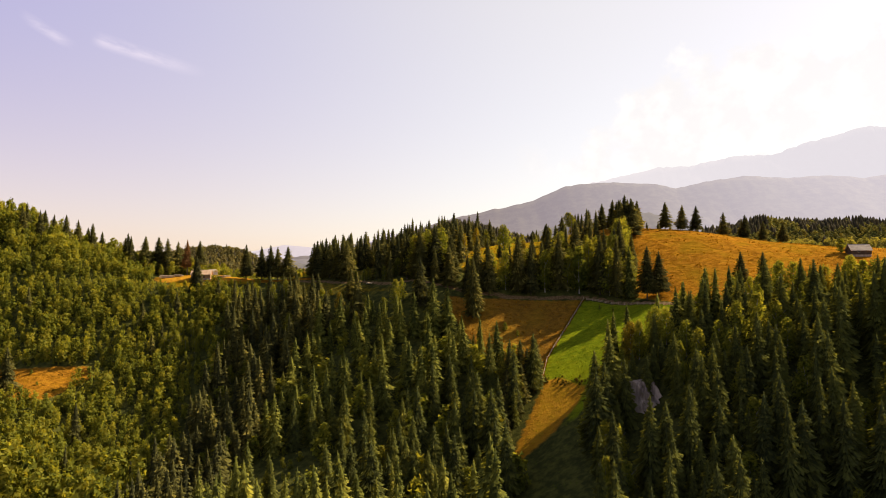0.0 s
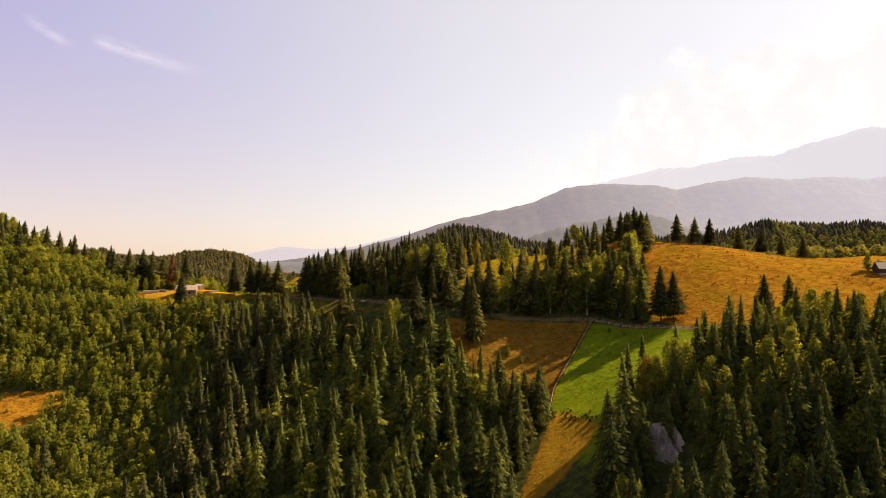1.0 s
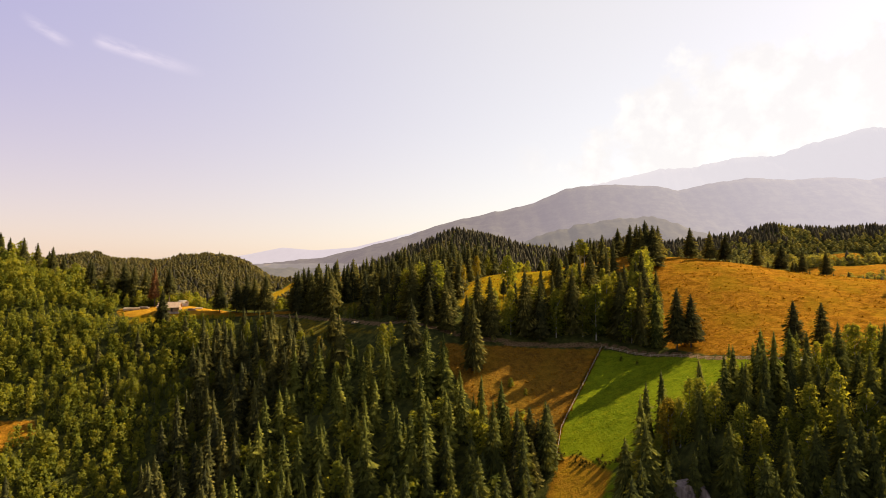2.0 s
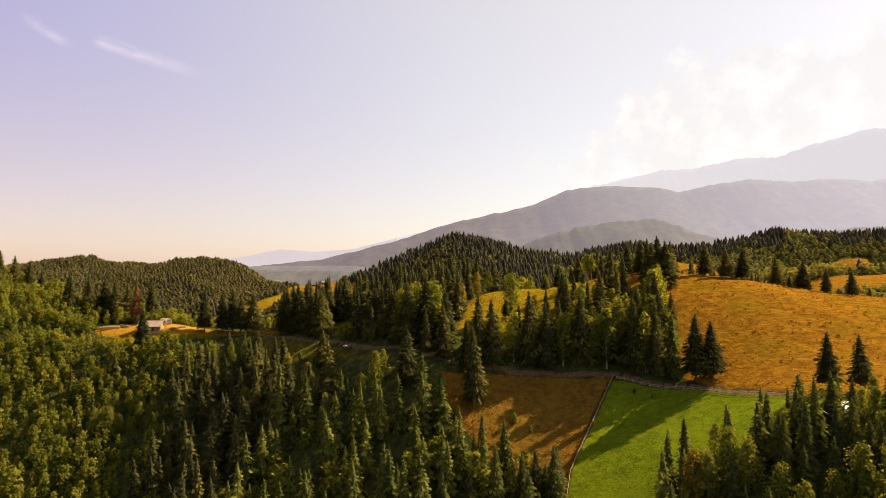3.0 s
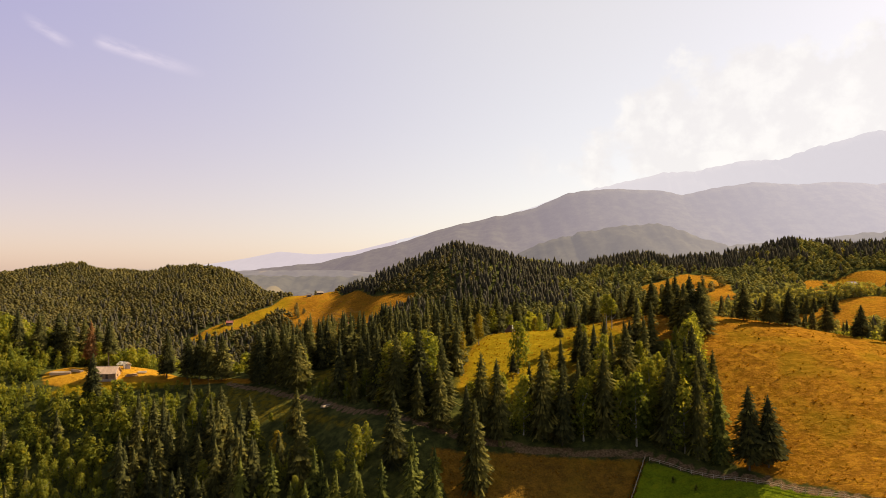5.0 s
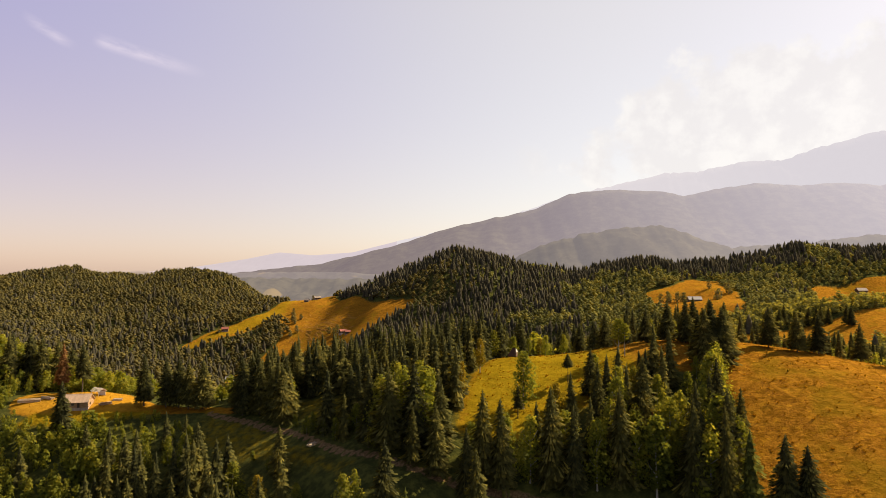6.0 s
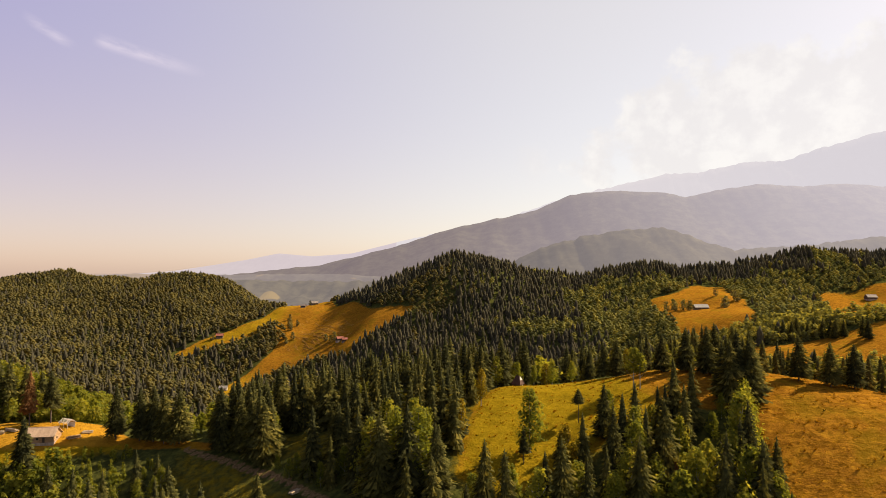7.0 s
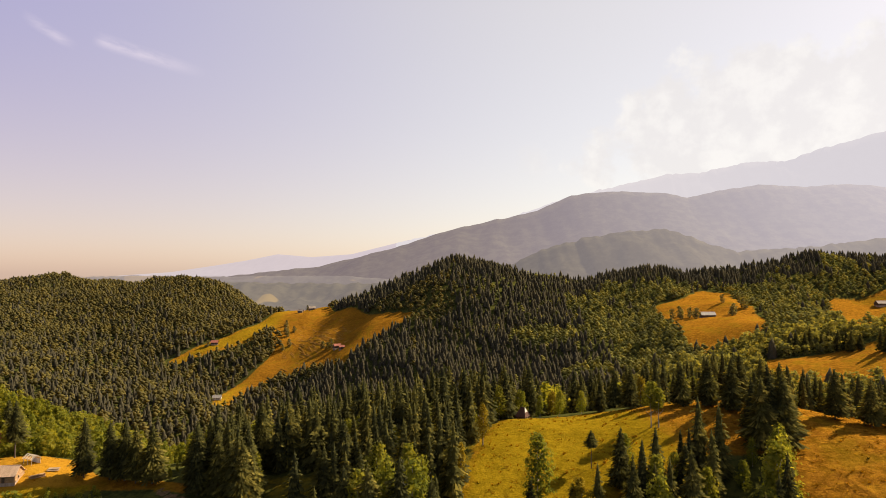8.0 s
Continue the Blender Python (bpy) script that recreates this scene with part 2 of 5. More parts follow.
def part(name, bm, mat, parent, label="", at=None):
    """Links a bmesh as one mesh object under a thing or a part."""
    me = bpy.data.meshes.new(name)
    bm.to_mesh(me)
    bm.free()
    me.materials.append(mat)
    ob = new(name, me)
    ob.parent = parent
    if at is not None:
        ob.matrix_basis = at
    return tagged(ob, label)


def thing(name, m, label, category, group="", kind=""):
    ob = new(name)
    ob.matrix_basis = m
    return tagged(ob, label, category, group, kind)


def box(sx, sy, sz, at=(0, 0, 0), rot=(0, 0, 0), bevel=0.0, bm=None):
    """A box with worn edges, its base centre at the given place."""
    own = bmesh.new()
    bmesh.ops.create_cube(own, size=1, matrix=Matrix.Diagonal((sx, sy, sz, 1)))
    if bevel:
        bmesh.ops.bevel(own, geom=own.edges[:], offset=bevel, segments=1, affect="EDGES")
    bmesh.ops.transform(own, matrix=pose(*at, *rot) @ Matrix.Translation((0, 0, sz / 2)), verts=own.verts[:])
    if bm is None:
        return own
    me = bpy.data.meshes.new("tmp")
    own.to_mesh(me)
    own.free()
    bm.from_mesh(me)
    bpy.data.meshes.remove(me)
    return bm


def tube(points, radii, sides=6, bm=None):
    """A bent, tapered round bar through the points."""
    bm = bm or bmesh.new()
    rings = []
    pts = [Vector(p) for p in points]
    for i, p in enumerate(pts):
        d = (pts[min(i + 1, len(pts) - 1)] - pts[max(i - 1, 0)]).normalized()
        q = d.to_track_quat("Z", "Y")
        rings.append([bm.verts.new(p + q @ Vector((math.cos(a) * radii[i], math.sin(a) * radii[i], 0))) for a in [math.tau * k / sides for k in range(sides)]])
    for a, b in zip(rings, rings[1:]):
        for k in range(sides):
            bm.faces.new((a[k], a[(k + 1) % sides], b[(k + 1) % sides], b[k]))
    bm.faces.new(rings[0][::-1]), bm.faces.new(rings[-1])
    return bm


# ---------------------------------------------------------------- the relief of the land
# heights of smooth swells on three lattices: (first x, first y, spacing, spread, rows from south to north)
BROAD = [
    [1, 2, -14, -25, 7, 10, 3],
    [4, 20, 9, -13, 32, 31, 10],
    [6, 21, 12, 2, 26, 30, 12],
    [5, 16, 2, 18, 45, 35, 10],
    [3, 31, 31, 24, 38, 23, 5],
    [-2, 4, 3, -8, -5, -3, 0],
]
MID = [
    [1, 6, 15, 28, 75, 19, 13, -2, -4, -2, -1, 11, 5],
    [2, 3, -4, -33, -37, -68, -18, -8, 28, -2, 3, 11, 5],
    [1, 2, 0, 6, -6, -20, 2, -28, 21, -59, -14, 7, 2],
    [3, 6, 0, -14, -18, -40, 50, -8, 2, 7, 20, 11, 2],
    [1, 11, -8, -1, 27, 8, 65, 36, 17, 66, 34, 6, 1],
    [-13, 35, 3, 24, 7, -46, -3, 4, 3, 9, 4, 1, 0],
    [-18, 33, 36, 21, 30, -10, -3, 0, 0, 0, 0, 0, 0],
]
NEAR = [
    [-1, -1, -3, -8, -16, -15, -16, 8, 21, 6],
    [-1, -5, -13, -13, 15, 23, -8, -6, 10, 7],
    [1, -5, -8, -19, 11, -49, 28, 41, -8, 13],
    [1, -4, 18, -23, -1, 22, -18, -2, -3, 23],
    [-13, -20, -18, 0, 0, 23, 9, 34, 14, 16],
    [-9, 15, 29, 12, 21, 2, 19, 6, 7, 8],
    [39, -2, -5, -7, 1, 13, 17, 7, 13, -3],
]
SWELLS = ((-1500, -400, 500, 400.0, BROAD), (-1200, 500, 200, 150.0, MID), (-330, 70, 66, 56.0, NEAR))


FAR_KNOLLS = [(-48, 1125, 10), (38, 1142, 9), (199, 1150, -10), (290, 1155, 11), (457, 1150, -10), (550, 1139, 10), (591, 1134, 8), (-864, 1596, 5), (-672, 1546, -8), (-597, 1546, 5), (-530, 1536, 4), (-314, 1418, -5), (-328, 1129, 20), (-36, 1018, 8), (-205, 1318, 6), (-120, 1148, -15), (-292, 1002, -17), (317, 907, 14), (359, 868, -11), (584, 1067, -14), (19, 1017, -16), (-47, 889, 7), (-500, 990, 6), (-427, 1070, -11), (-340, 891, 18), (-560, 1500, 14), (-470, 1480, 9), (500, 1215, -18), (610, 1220, -14), (-132, 1236, 4), (690, 1200, 4), (710, 1195, -12), (118, 1190, -8), (215, 1200, -10)]
NEAR_KNOLLS = [(127, 364, 3.5, 26), (-150, 398, 3, 20), (-192, 407, -5, 18), (72, 212, 6, 9), (60, 184, -5, 8), (230, 345, -3.5, 45), (165, 385, -3, 25), (90, 375, 3, 20), (112, 400, 1.5, 15), (55, 442, -5, 28), (-15, 308, 5, 14), (193, 297, 2.5, 16), (33, 393, 2, 12), (-300, 568, 14, 30), (-260, 568, 15, 30), (-220, 568, 16, 30), (-180, 568, 13, 28)]


def smooth(v, lo, hi):
    u = np.clip((v - lo) / (hi - lo), 0, 1)
    return u * u * (3 - 2 * u)


def rough_ground(x, y):
    """Small unevenness, in metres."""
    return 0.35 * np.sin(x / 7.3 + 2 * np.sin(y / 19)) * np.sin(y / 6.1 + 1.5 * np.sin(x / 23)) + 0.12 * np.sin(x / 2.3 + y / 3.1) * np.sin(y / 1.9 - x / 4.7)


def land(x, y):
    x, y = np.asarray(x, float), np.asarray(y, float)
    x, y = np.broadcast_arrays(x, y)
    z = np.full(x.shape, -20.0)
    for x0, y0, gap, spread, rows in SWELLS:
        h = np.array(rows, float)
        ex = np.exp(-((x[..., None] - x0 - gap * np.arange(h.shape[1])) ** 2) / (2 * spread * spread))
        ey = np.exp(-((y[..., None] - y0 - gap * np.arange(h.shape[0])) ** 2) / (2 * spread * spread))
        z = z + ((ey @ h) * ex).sum(-1)
    for kx, ky, h in FAR_KNOLLS:
        z = z + h * np.exp(-((x - kx) ** 2 + (y - ky) ** 2) / (2 * 75.0 ** 2))
    for kx, ky, h, spread in NEAR_KNOLLS:
        z = z + h * np.exp(-((x - kx) ** 2 + (y - ky) ** 2) / (2 * spread ** 2))
    folds = 6 * np.sin(x / 38 + 1.3 * np.sin(y / 70)) * np.sin(y / 55 + 1.1 * np.sin(x / 61)) + 3 * np.sin(x / 17 + y / 40) * np.sin(y / 21 - x / 60)
    behind = np.interp(x, [-900, -500, -300, -150, -50], [1580, 1470, 1320, 1225, 1160])
    z = z - 110 * smooth(y - behind, -25, 420)
    z = z + folds * smooth(y, 560, 720) * (1 - smooth(y, 1900, 2200))
    return z + 60 * smooth(y, 2000, 4200) + rough_ground(x, y)


def ground_at(x, y):
    return float(land(x, y))


# what grows where, as outlines in plan
MEADOW = [(88, 291), (96, 282), (108, 268), (117, 254), (130, 238), (170, 212), (330, 200), (345, 400), (230, 425), (150, 405), (118, 408), (88, 398), (30, 404), (18, 380), (12, 348), (10, 332), (24, 322), (34, 330), (48, 336), (62, 345), (84, 350), (102, 346), (101, 325), (94, 303)]
GLADE = [(10, 332), (24, 322), (34, 330), (48, 336), (62, 345), (78, 352), (74, 398), (30, 404), (18, 380), (12, 348)]
FIELD = [(67, 297), (55, 279), (43, 260), (39, 247), (31, 228), (24, 212), (23, 190), (24, 168), (36, 162), (42, 188), (46, 208), (55, 230), (85, 235), (104, 226), (122, 222), (128, 234), (116, 250), (107, 264), (95, 278), (83, 286)]
FIELD_RIM = [(34, 146), (50, 166), (56, 198), (60, 232), (46, 215), (38, 188)]
STUBBLE = [(66, 298), (54, 280), (44, 261), (36, 257), (22, 266), (8, 285), (0, 304), (30, 303)]
STRIP = [(40, 248), (46, 247), (53, 230), (48, 221), (38, 214), (26, 208), (23, 213), (31, 229)]
YARD = [(-184, 398), (-178, 390), (-160, 381), (-150, 381), (-135, 386), (-120, 390), (-100, 388), (-80, 381), (-78, 385), (-96, 393), (-120, 398), (-140, 415), (-182, 417), (-187, 408)]
YARD_RIM = [(-170, 379), (-150, 379), (-134, 384), (-118, 388), (-120, 393), (-138, 389), (-152, 386), (-168, 388)]
HOLLOW = [(-245, 290), (-205, 295), (-188, 300), (-176, 318), (-182, 325), (-205, 323), (-245, 323)]
SLOPE = [(-95, 385), (-74, 376), (-60, 362), (-44, 346), (-30, 330), (-20, 324), (-26, 318), (-50, 338), (-66, 346), (-80, 354), (-92, 366)]
BACK_GLADE = [(-57, 385), (-34, 377), (-22, 357), (-29, 347), (-48, 358)]
BANK = [(-95, 380), (-63, 358), (-47, 346), (-26, 327), (0, 310), (22, 305), (24, 286), (8, 288), (-4, 290), (-15, 292), (-32, 303), (-44, 315), (-64, 336), (-88, 360)]
DELL = [(10, 132), (31, 132), (36, 150), (36, 166), (20, 184)]
FAR_MEADOWS = [
    [(-402, 1084), (-374, 1114), (-346, 1144), (-305, 1190), (-287, 1250), (-285, 1340), (-215, 1330), (-180, 1225), (-132, 1160), (-85, 1078), (-30, 1036), (-58, 1018), (-90, 1004), (-109, 984), (-120, 960), (-145, 985), (-171, 1020), (-219, 1022), (-237, 1024), (-256, 1000), (-264, 960), (-282, 945), (-289, 975), (-282, 1020), (-264, 1048), (-250, 1100), (-262, 1148), (-278, 1156), (-325, 1117), (-364, 1094), (-394, 1076)],
    [(290, 1021), (340, 1031), (383, 1098), (425, 1081), (408, 1026), (350, 803), (303, 768), (256, 773), (273, 893)],
    [(553, 1053), (605, 1053), (690, 1069), (600, 800), (400, 705), (359, 711), (520, 994)],
    [(255, 650), (278, 692), (305, 682), (440, 655), (430, 575), (306, 582), (270, 602)]]
GROVE = [(-296, 1150), (-276, 1178), (-252, 1152), (-240, 1128), (-252, 1092), (-280, 1090), (-284, 1130)]
TRACK = [(190, 190), (150, 216), (129, 237), (117, 252), (107, 266), (95, 280), (84, 287), (67, 300), (30, 305), (10, 309), (-9, 317), (-27, 331), (-49, 354), (-73, 372), (-92, 385)]


def inside(x, y, poly):
    """Metres inside (positive) or outside (negative) an outline."""
    x, y = np.asarray(x, float), np.asarray(y, float)
    best, odd = np.full(x.shape, 1e9), np.zeros(x.shape, bool)
    for (ax, ay), (bx, by) in zip(poly, poly[1:] + poly[:1]):
        best = np.minimum(best, segment(x, y, ax, ay, bx, by))
        hit = (ay > y) != (by > y)
        odd ^= hit & (x < (bx - ax) * (y - ay) / ((by - ay) or 1e-9) + ax)
    return np.where(odd, best, -best)


def segment(x, y, ax, ay, bx, by):
    u = np.clip(((x - ax) * (bx - ax) + (y - ay) * (by - ay)) / ((bx - ax) ** 2 + (by - ay) ** 2), 0, 1)
    return np.hypot(x - ax - u * (bx - ax), y - ay - u * (by - ay))


def off_track(x, y):
    return np.min([segment(x, y, *a, *b) for a, b in zip(TRACK, TRACK[1:])], axis=0)


def spaced(core_lo, core_hi, step, mid_lo, mid_hi, lo, hi):
    """Coordinates in even steps over the core, in up to 13 m over the middle distance and ever longer ones outside it."""
    out = []
    for start, way, middle, end in ((core_hi, 1, mid_hi, hi), (core_lo, -1, mid_lo, lo)):
        p, s, run = start, step, []
        while p * way < end * way:
            s = min(s * 1.06, 13.0) if p * way < middle * way else min(s * 1.12, 150.0)
            p += way * s
            run.append(p)
        out.append(run)
    return np.array(out[1][::-1] + list(np.arange(core_lo, core_hi + 0.01, step)) + out[0])


def build_ground():
    xs, ys = spaced(-250.0, 205.6, 2.4, -620, 700, -5200, 5200), spaced(165.0, 424.2, 2.4, 150, 1340, -900, 4900)
    gx, gy = np.meshgrid(xs, ys)
    gz = land(gx, gy)
    near = (np.abs(gx) < 700) & (gy < 1500) & (gy > 100)
    me = bpy.data.meshes.new("ground")
    nx, ny = len(xs), len(ys)
    i = (np.arange(ny - 1)[:, None] * nx + np.arange(nx - 1)[None]).ravel()
    quads = np.stack([i, i + 1, i + nx + 1, i + nx], 1).astype(np.int32)
    me.vertices.add(nx * ny), me.loops.add(quads.size), me.polygons.add(len(quads))
    me.vertices.foreach_set("co", np.stack([gx, gy, gz], -1).astype(np.float32).ravel())
    me.loops.foreach_set("vertex_index", quads.ravel())
    me.polygons.foreach_set("loop_start", np.arange(0, quads.size, 4, dtype=np.int32))
    me.polygons.foreach_set("use_smooth", np.ones(len(quads), bool))
    me.update(calc_edges=True)
    def soft(poly, width):
        return np.clip(0.5 + inside(gx, gy, poly) / width, 0, 1)
    layers = {
        "dry": np.max([soft(STRIP, 6), soft(MEADOW, 5), soft(STUBBLE, 5), soft(YARD, 5), soft(HOLLOW, 5)] + [soft(p, 9) for p in FAR_MEADOWS], axis=0),
        "glade": np.max([soft(GLADE, 16), 0.4 * soft(STRIP, 6), 0.9 * soft(YARD_RIM, 6), 0.45 * soft(SLOPE, 6), 0.45 * soft(BACK_GLADE, 6), 0.6 * soft(FAR_MEADOWS[0], 12) * smooth(-gx, 230, 285)], axis=0),
        "stubble": soft(STUBBLE, 5),
        # pale bare yard kept off its shaded end; sunlight on the strip painted golden
        "yard": np.maximum(0.9 * soft(STRIP, 8), soft(YARD, 8) * smooth(-gx, 112, 132)),
        # green fades out southwards, painting the lower field's shade
        "lush": np.maximum(soft(FIELD, 4), 0.62 * soft(FIELD_RIM, 8)) * (1 - 0.9 * soft(STRIP, 10)) * smooth(gy, 203, 222),
        "track": np.clip(1.0 - off_track(gx, gy) / 2.8, 0, 1)}
    for key, v in layers.items():
        me.attributes.new(key, "FLOAT", "POINT").data.foreach_set("value", (v * 1.0).astype(np.float32).ravel())
    me.materials.append(ground_mat)
    return tagged(new("ground", me), "rolling mountain ground with dry golden meadows and a green field", "ground", kind="structure")


build_ground()


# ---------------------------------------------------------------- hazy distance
def hazy(name, haze_glow, sun_haze_glow, base, x0, x1, fields=0.0):
    """Far slopes with bright summer haze added as a glow, stronger towards the sun's side."""
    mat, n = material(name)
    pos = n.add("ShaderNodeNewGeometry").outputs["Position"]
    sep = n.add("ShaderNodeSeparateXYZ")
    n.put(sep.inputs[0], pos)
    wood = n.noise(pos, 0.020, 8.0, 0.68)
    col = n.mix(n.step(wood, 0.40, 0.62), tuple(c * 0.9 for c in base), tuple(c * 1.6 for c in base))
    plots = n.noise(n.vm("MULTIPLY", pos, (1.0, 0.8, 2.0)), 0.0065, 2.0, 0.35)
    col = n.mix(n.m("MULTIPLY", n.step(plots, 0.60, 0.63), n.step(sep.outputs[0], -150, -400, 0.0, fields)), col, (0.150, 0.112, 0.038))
    # the haze is emission added to the slopes' own colour
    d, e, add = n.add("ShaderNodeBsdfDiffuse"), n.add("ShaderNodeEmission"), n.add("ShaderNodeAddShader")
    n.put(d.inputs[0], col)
    n.put(e.inputs[0], n.mix(n.step(sep.outputs[0], x0, x1), haze_glow, sun_haze_glow))
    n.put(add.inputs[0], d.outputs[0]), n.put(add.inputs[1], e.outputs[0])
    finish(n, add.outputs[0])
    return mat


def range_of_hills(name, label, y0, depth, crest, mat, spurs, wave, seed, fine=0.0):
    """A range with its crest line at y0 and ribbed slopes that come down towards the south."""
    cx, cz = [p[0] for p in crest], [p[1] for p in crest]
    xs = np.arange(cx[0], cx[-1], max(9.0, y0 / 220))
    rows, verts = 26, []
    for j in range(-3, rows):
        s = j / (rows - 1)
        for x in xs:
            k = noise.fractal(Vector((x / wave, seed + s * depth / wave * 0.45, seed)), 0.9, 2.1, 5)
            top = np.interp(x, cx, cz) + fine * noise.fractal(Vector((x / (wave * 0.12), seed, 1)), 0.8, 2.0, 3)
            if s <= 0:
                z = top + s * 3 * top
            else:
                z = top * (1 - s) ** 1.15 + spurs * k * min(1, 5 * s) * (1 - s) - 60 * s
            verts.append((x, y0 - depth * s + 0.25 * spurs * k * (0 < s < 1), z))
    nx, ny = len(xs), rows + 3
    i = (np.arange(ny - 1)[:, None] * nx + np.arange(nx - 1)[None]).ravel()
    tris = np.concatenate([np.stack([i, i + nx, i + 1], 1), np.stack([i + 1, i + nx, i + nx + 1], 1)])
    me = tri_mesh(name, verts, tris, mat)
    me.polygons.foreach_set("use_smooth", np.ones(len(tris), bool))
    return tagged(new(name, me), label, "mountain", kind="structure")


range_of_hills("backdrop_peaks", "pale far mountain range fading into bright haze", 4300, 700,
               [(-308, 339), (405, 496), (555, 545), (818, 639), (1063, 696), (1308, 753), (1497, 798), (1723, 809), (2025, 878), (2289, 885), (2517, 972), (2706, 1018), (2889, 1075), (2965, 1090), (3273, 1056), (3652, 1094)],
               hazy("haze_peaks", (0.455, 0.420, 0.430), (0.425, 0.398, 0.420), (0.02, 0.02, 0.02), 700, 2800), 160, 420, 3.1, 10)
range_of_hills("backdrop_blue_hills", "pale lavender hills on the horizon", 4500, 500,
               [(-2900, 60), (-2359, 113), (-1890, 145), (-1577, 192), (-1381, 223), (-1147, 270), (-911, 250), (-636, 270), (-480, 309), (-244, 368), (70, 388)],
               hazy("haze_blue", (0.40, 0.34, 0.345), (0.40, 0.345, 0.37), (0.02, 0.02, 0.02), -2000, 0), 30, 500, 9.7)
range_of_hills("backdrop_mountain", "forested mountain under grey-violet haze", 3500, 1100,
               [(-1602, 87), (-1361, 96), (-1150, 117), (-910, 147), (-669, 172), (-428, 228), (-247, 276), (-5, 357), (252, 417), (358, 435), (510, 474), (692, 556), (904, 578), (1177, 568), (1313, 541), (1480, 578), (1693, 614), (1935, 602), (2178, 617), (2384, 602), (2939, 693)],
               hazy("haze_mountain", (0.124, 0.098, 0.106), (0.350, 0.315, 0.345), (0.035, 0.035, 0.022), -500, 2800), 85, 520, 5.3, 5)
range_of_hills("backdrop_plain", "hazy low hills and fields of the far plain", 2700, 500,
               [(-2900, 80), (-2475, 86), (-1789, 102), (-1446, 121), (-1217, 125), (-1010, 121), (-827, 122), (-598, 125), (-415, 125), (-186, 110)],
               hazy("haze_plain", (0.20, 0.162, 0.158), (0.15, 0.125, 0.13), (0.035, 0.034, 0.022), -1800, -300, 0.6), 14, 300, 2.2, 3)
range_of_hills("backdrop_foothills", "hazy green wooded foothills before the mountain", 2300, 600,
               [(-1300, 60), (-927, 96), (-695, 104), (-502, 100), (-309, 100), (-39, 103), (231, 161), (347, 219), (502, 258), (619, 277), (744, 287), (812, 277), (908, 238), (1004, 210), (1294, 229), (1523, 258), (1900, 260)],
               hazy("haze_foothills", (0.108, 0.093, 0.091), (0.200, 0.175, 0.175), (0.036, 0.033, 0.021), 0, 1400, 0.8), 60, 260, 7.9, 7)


# ---------------------------------------------------------------- trees
def spruce_shape(rng, boughs, height=20.0, radius=3.3, bare=0.05, sides=7, sprays=3, core=0.62, spray=1.0):
    """A full spire of drooping boughs in loose whorls, each one a fan of ragged sprays; arrays of vertices and triangles."""
    V, F = [], []
    seed, lean = rng.uniform(0, 50), rng.uniform(0, math.tau)
    def profile(u):
        return radius * (1 - u) ** 0.74 * (0.66 + 0.34 * min(1.0, 4 * u + 0.2))
    def reach(a, z):
        """Uneven shape: some sides and storeys stand out, others are thin."""
        return 1 + 0.55 * noise.noise(Vector((math.cos(a) * 1.1, math.sin(a) * 1.1, z / 2.0 + seed))) + 0.10 * math.cos(a - lean)
    def p(a, r, z):
        return (math.cos(a) * r, math.sin(a) * r, z)
    turn, whorls = rng.uniform(0, 6), rng.randint(19, 25)
    for k in range(boughs):
        u = 1 - (1 - (k + rng.random()) / boughs) ** 0.66
        turn += 2.39996 + rng.uniform(-0.4, 0.4)
        u = min(0.985, max(0.0, (round(u * whorls) + rng.gauss(0, 0.20)) / whorls))
        z = height * (bare + (0.975 - bare) * u)
        length = profile(u) * rng.uniform(0.60, 1.22) * reach(turn, z) + 0.15
        droop = rng.uniform(0.25, 0.60) * (1 - 0.5 * u)
        for j in range(sprays):
            side = (j - (sprays - 1) / 2) * 0.75 / sprays + rng.uniform(-0.1, 0.1)
            a, ln = turn + side, length * (1 - 0.28 * abs(side)) * rng.uniform(0.82, 1.1)
            w = spray * (0.16 + 0.075 * ln) * rng.uniform(0.8, 1.3) / max(0.4, ln)
            r0, b = ln * rng.uniform(0.35, 0.55), len(V)
            V.extend([p(a, r0, z - droop * r0 * 0.5 + 0.10), p(a - w, ln * rng.uniform(0.80, 1.0), z - droop * ln - rng.uniform(0.0, 0.35)), p(a + w, ln * rng.uniform(0.88, 1.08), z - droop * ln - rng.uniform(-0.12, 0.30))])
            F.append((b, b + 1, b + 2))
    rings = [0.01, 0.16, 0.33, 0.50, 0.68, 0.84]
    b = len(V)
    for u in rings:
        for q in range(sides):
            a = math.tau * (q + rng.uniform(-0.3, 0.3)) / sides
            z = height * (bare + (0.975 - bare) * u)
            rr = profile(u) * core * reach(a, z) * rng.uniform(0.8, 1.12)
            V.append((rr * math.cos(a), rr * math.sin(a), z - 0.3 * profile(u) + rng.uniform(-0.3, 0.3)))
    V.append((0, 0, height * 0.985))
    for i in range(len(rings) - 1):
        for q in range(sides):
            c, d = b + i * sides + q, b + i * sides + (q + 1) % sides
            F.extend([(c, d, d + sides), (c, d + sides, c + sides)])
    F.extend([(b + 5 * sides + q, b + 5 * sides + (q + 1) % sides, len(V) - 1) for q in range(sides)])
    return np.array(V), np.array(F)


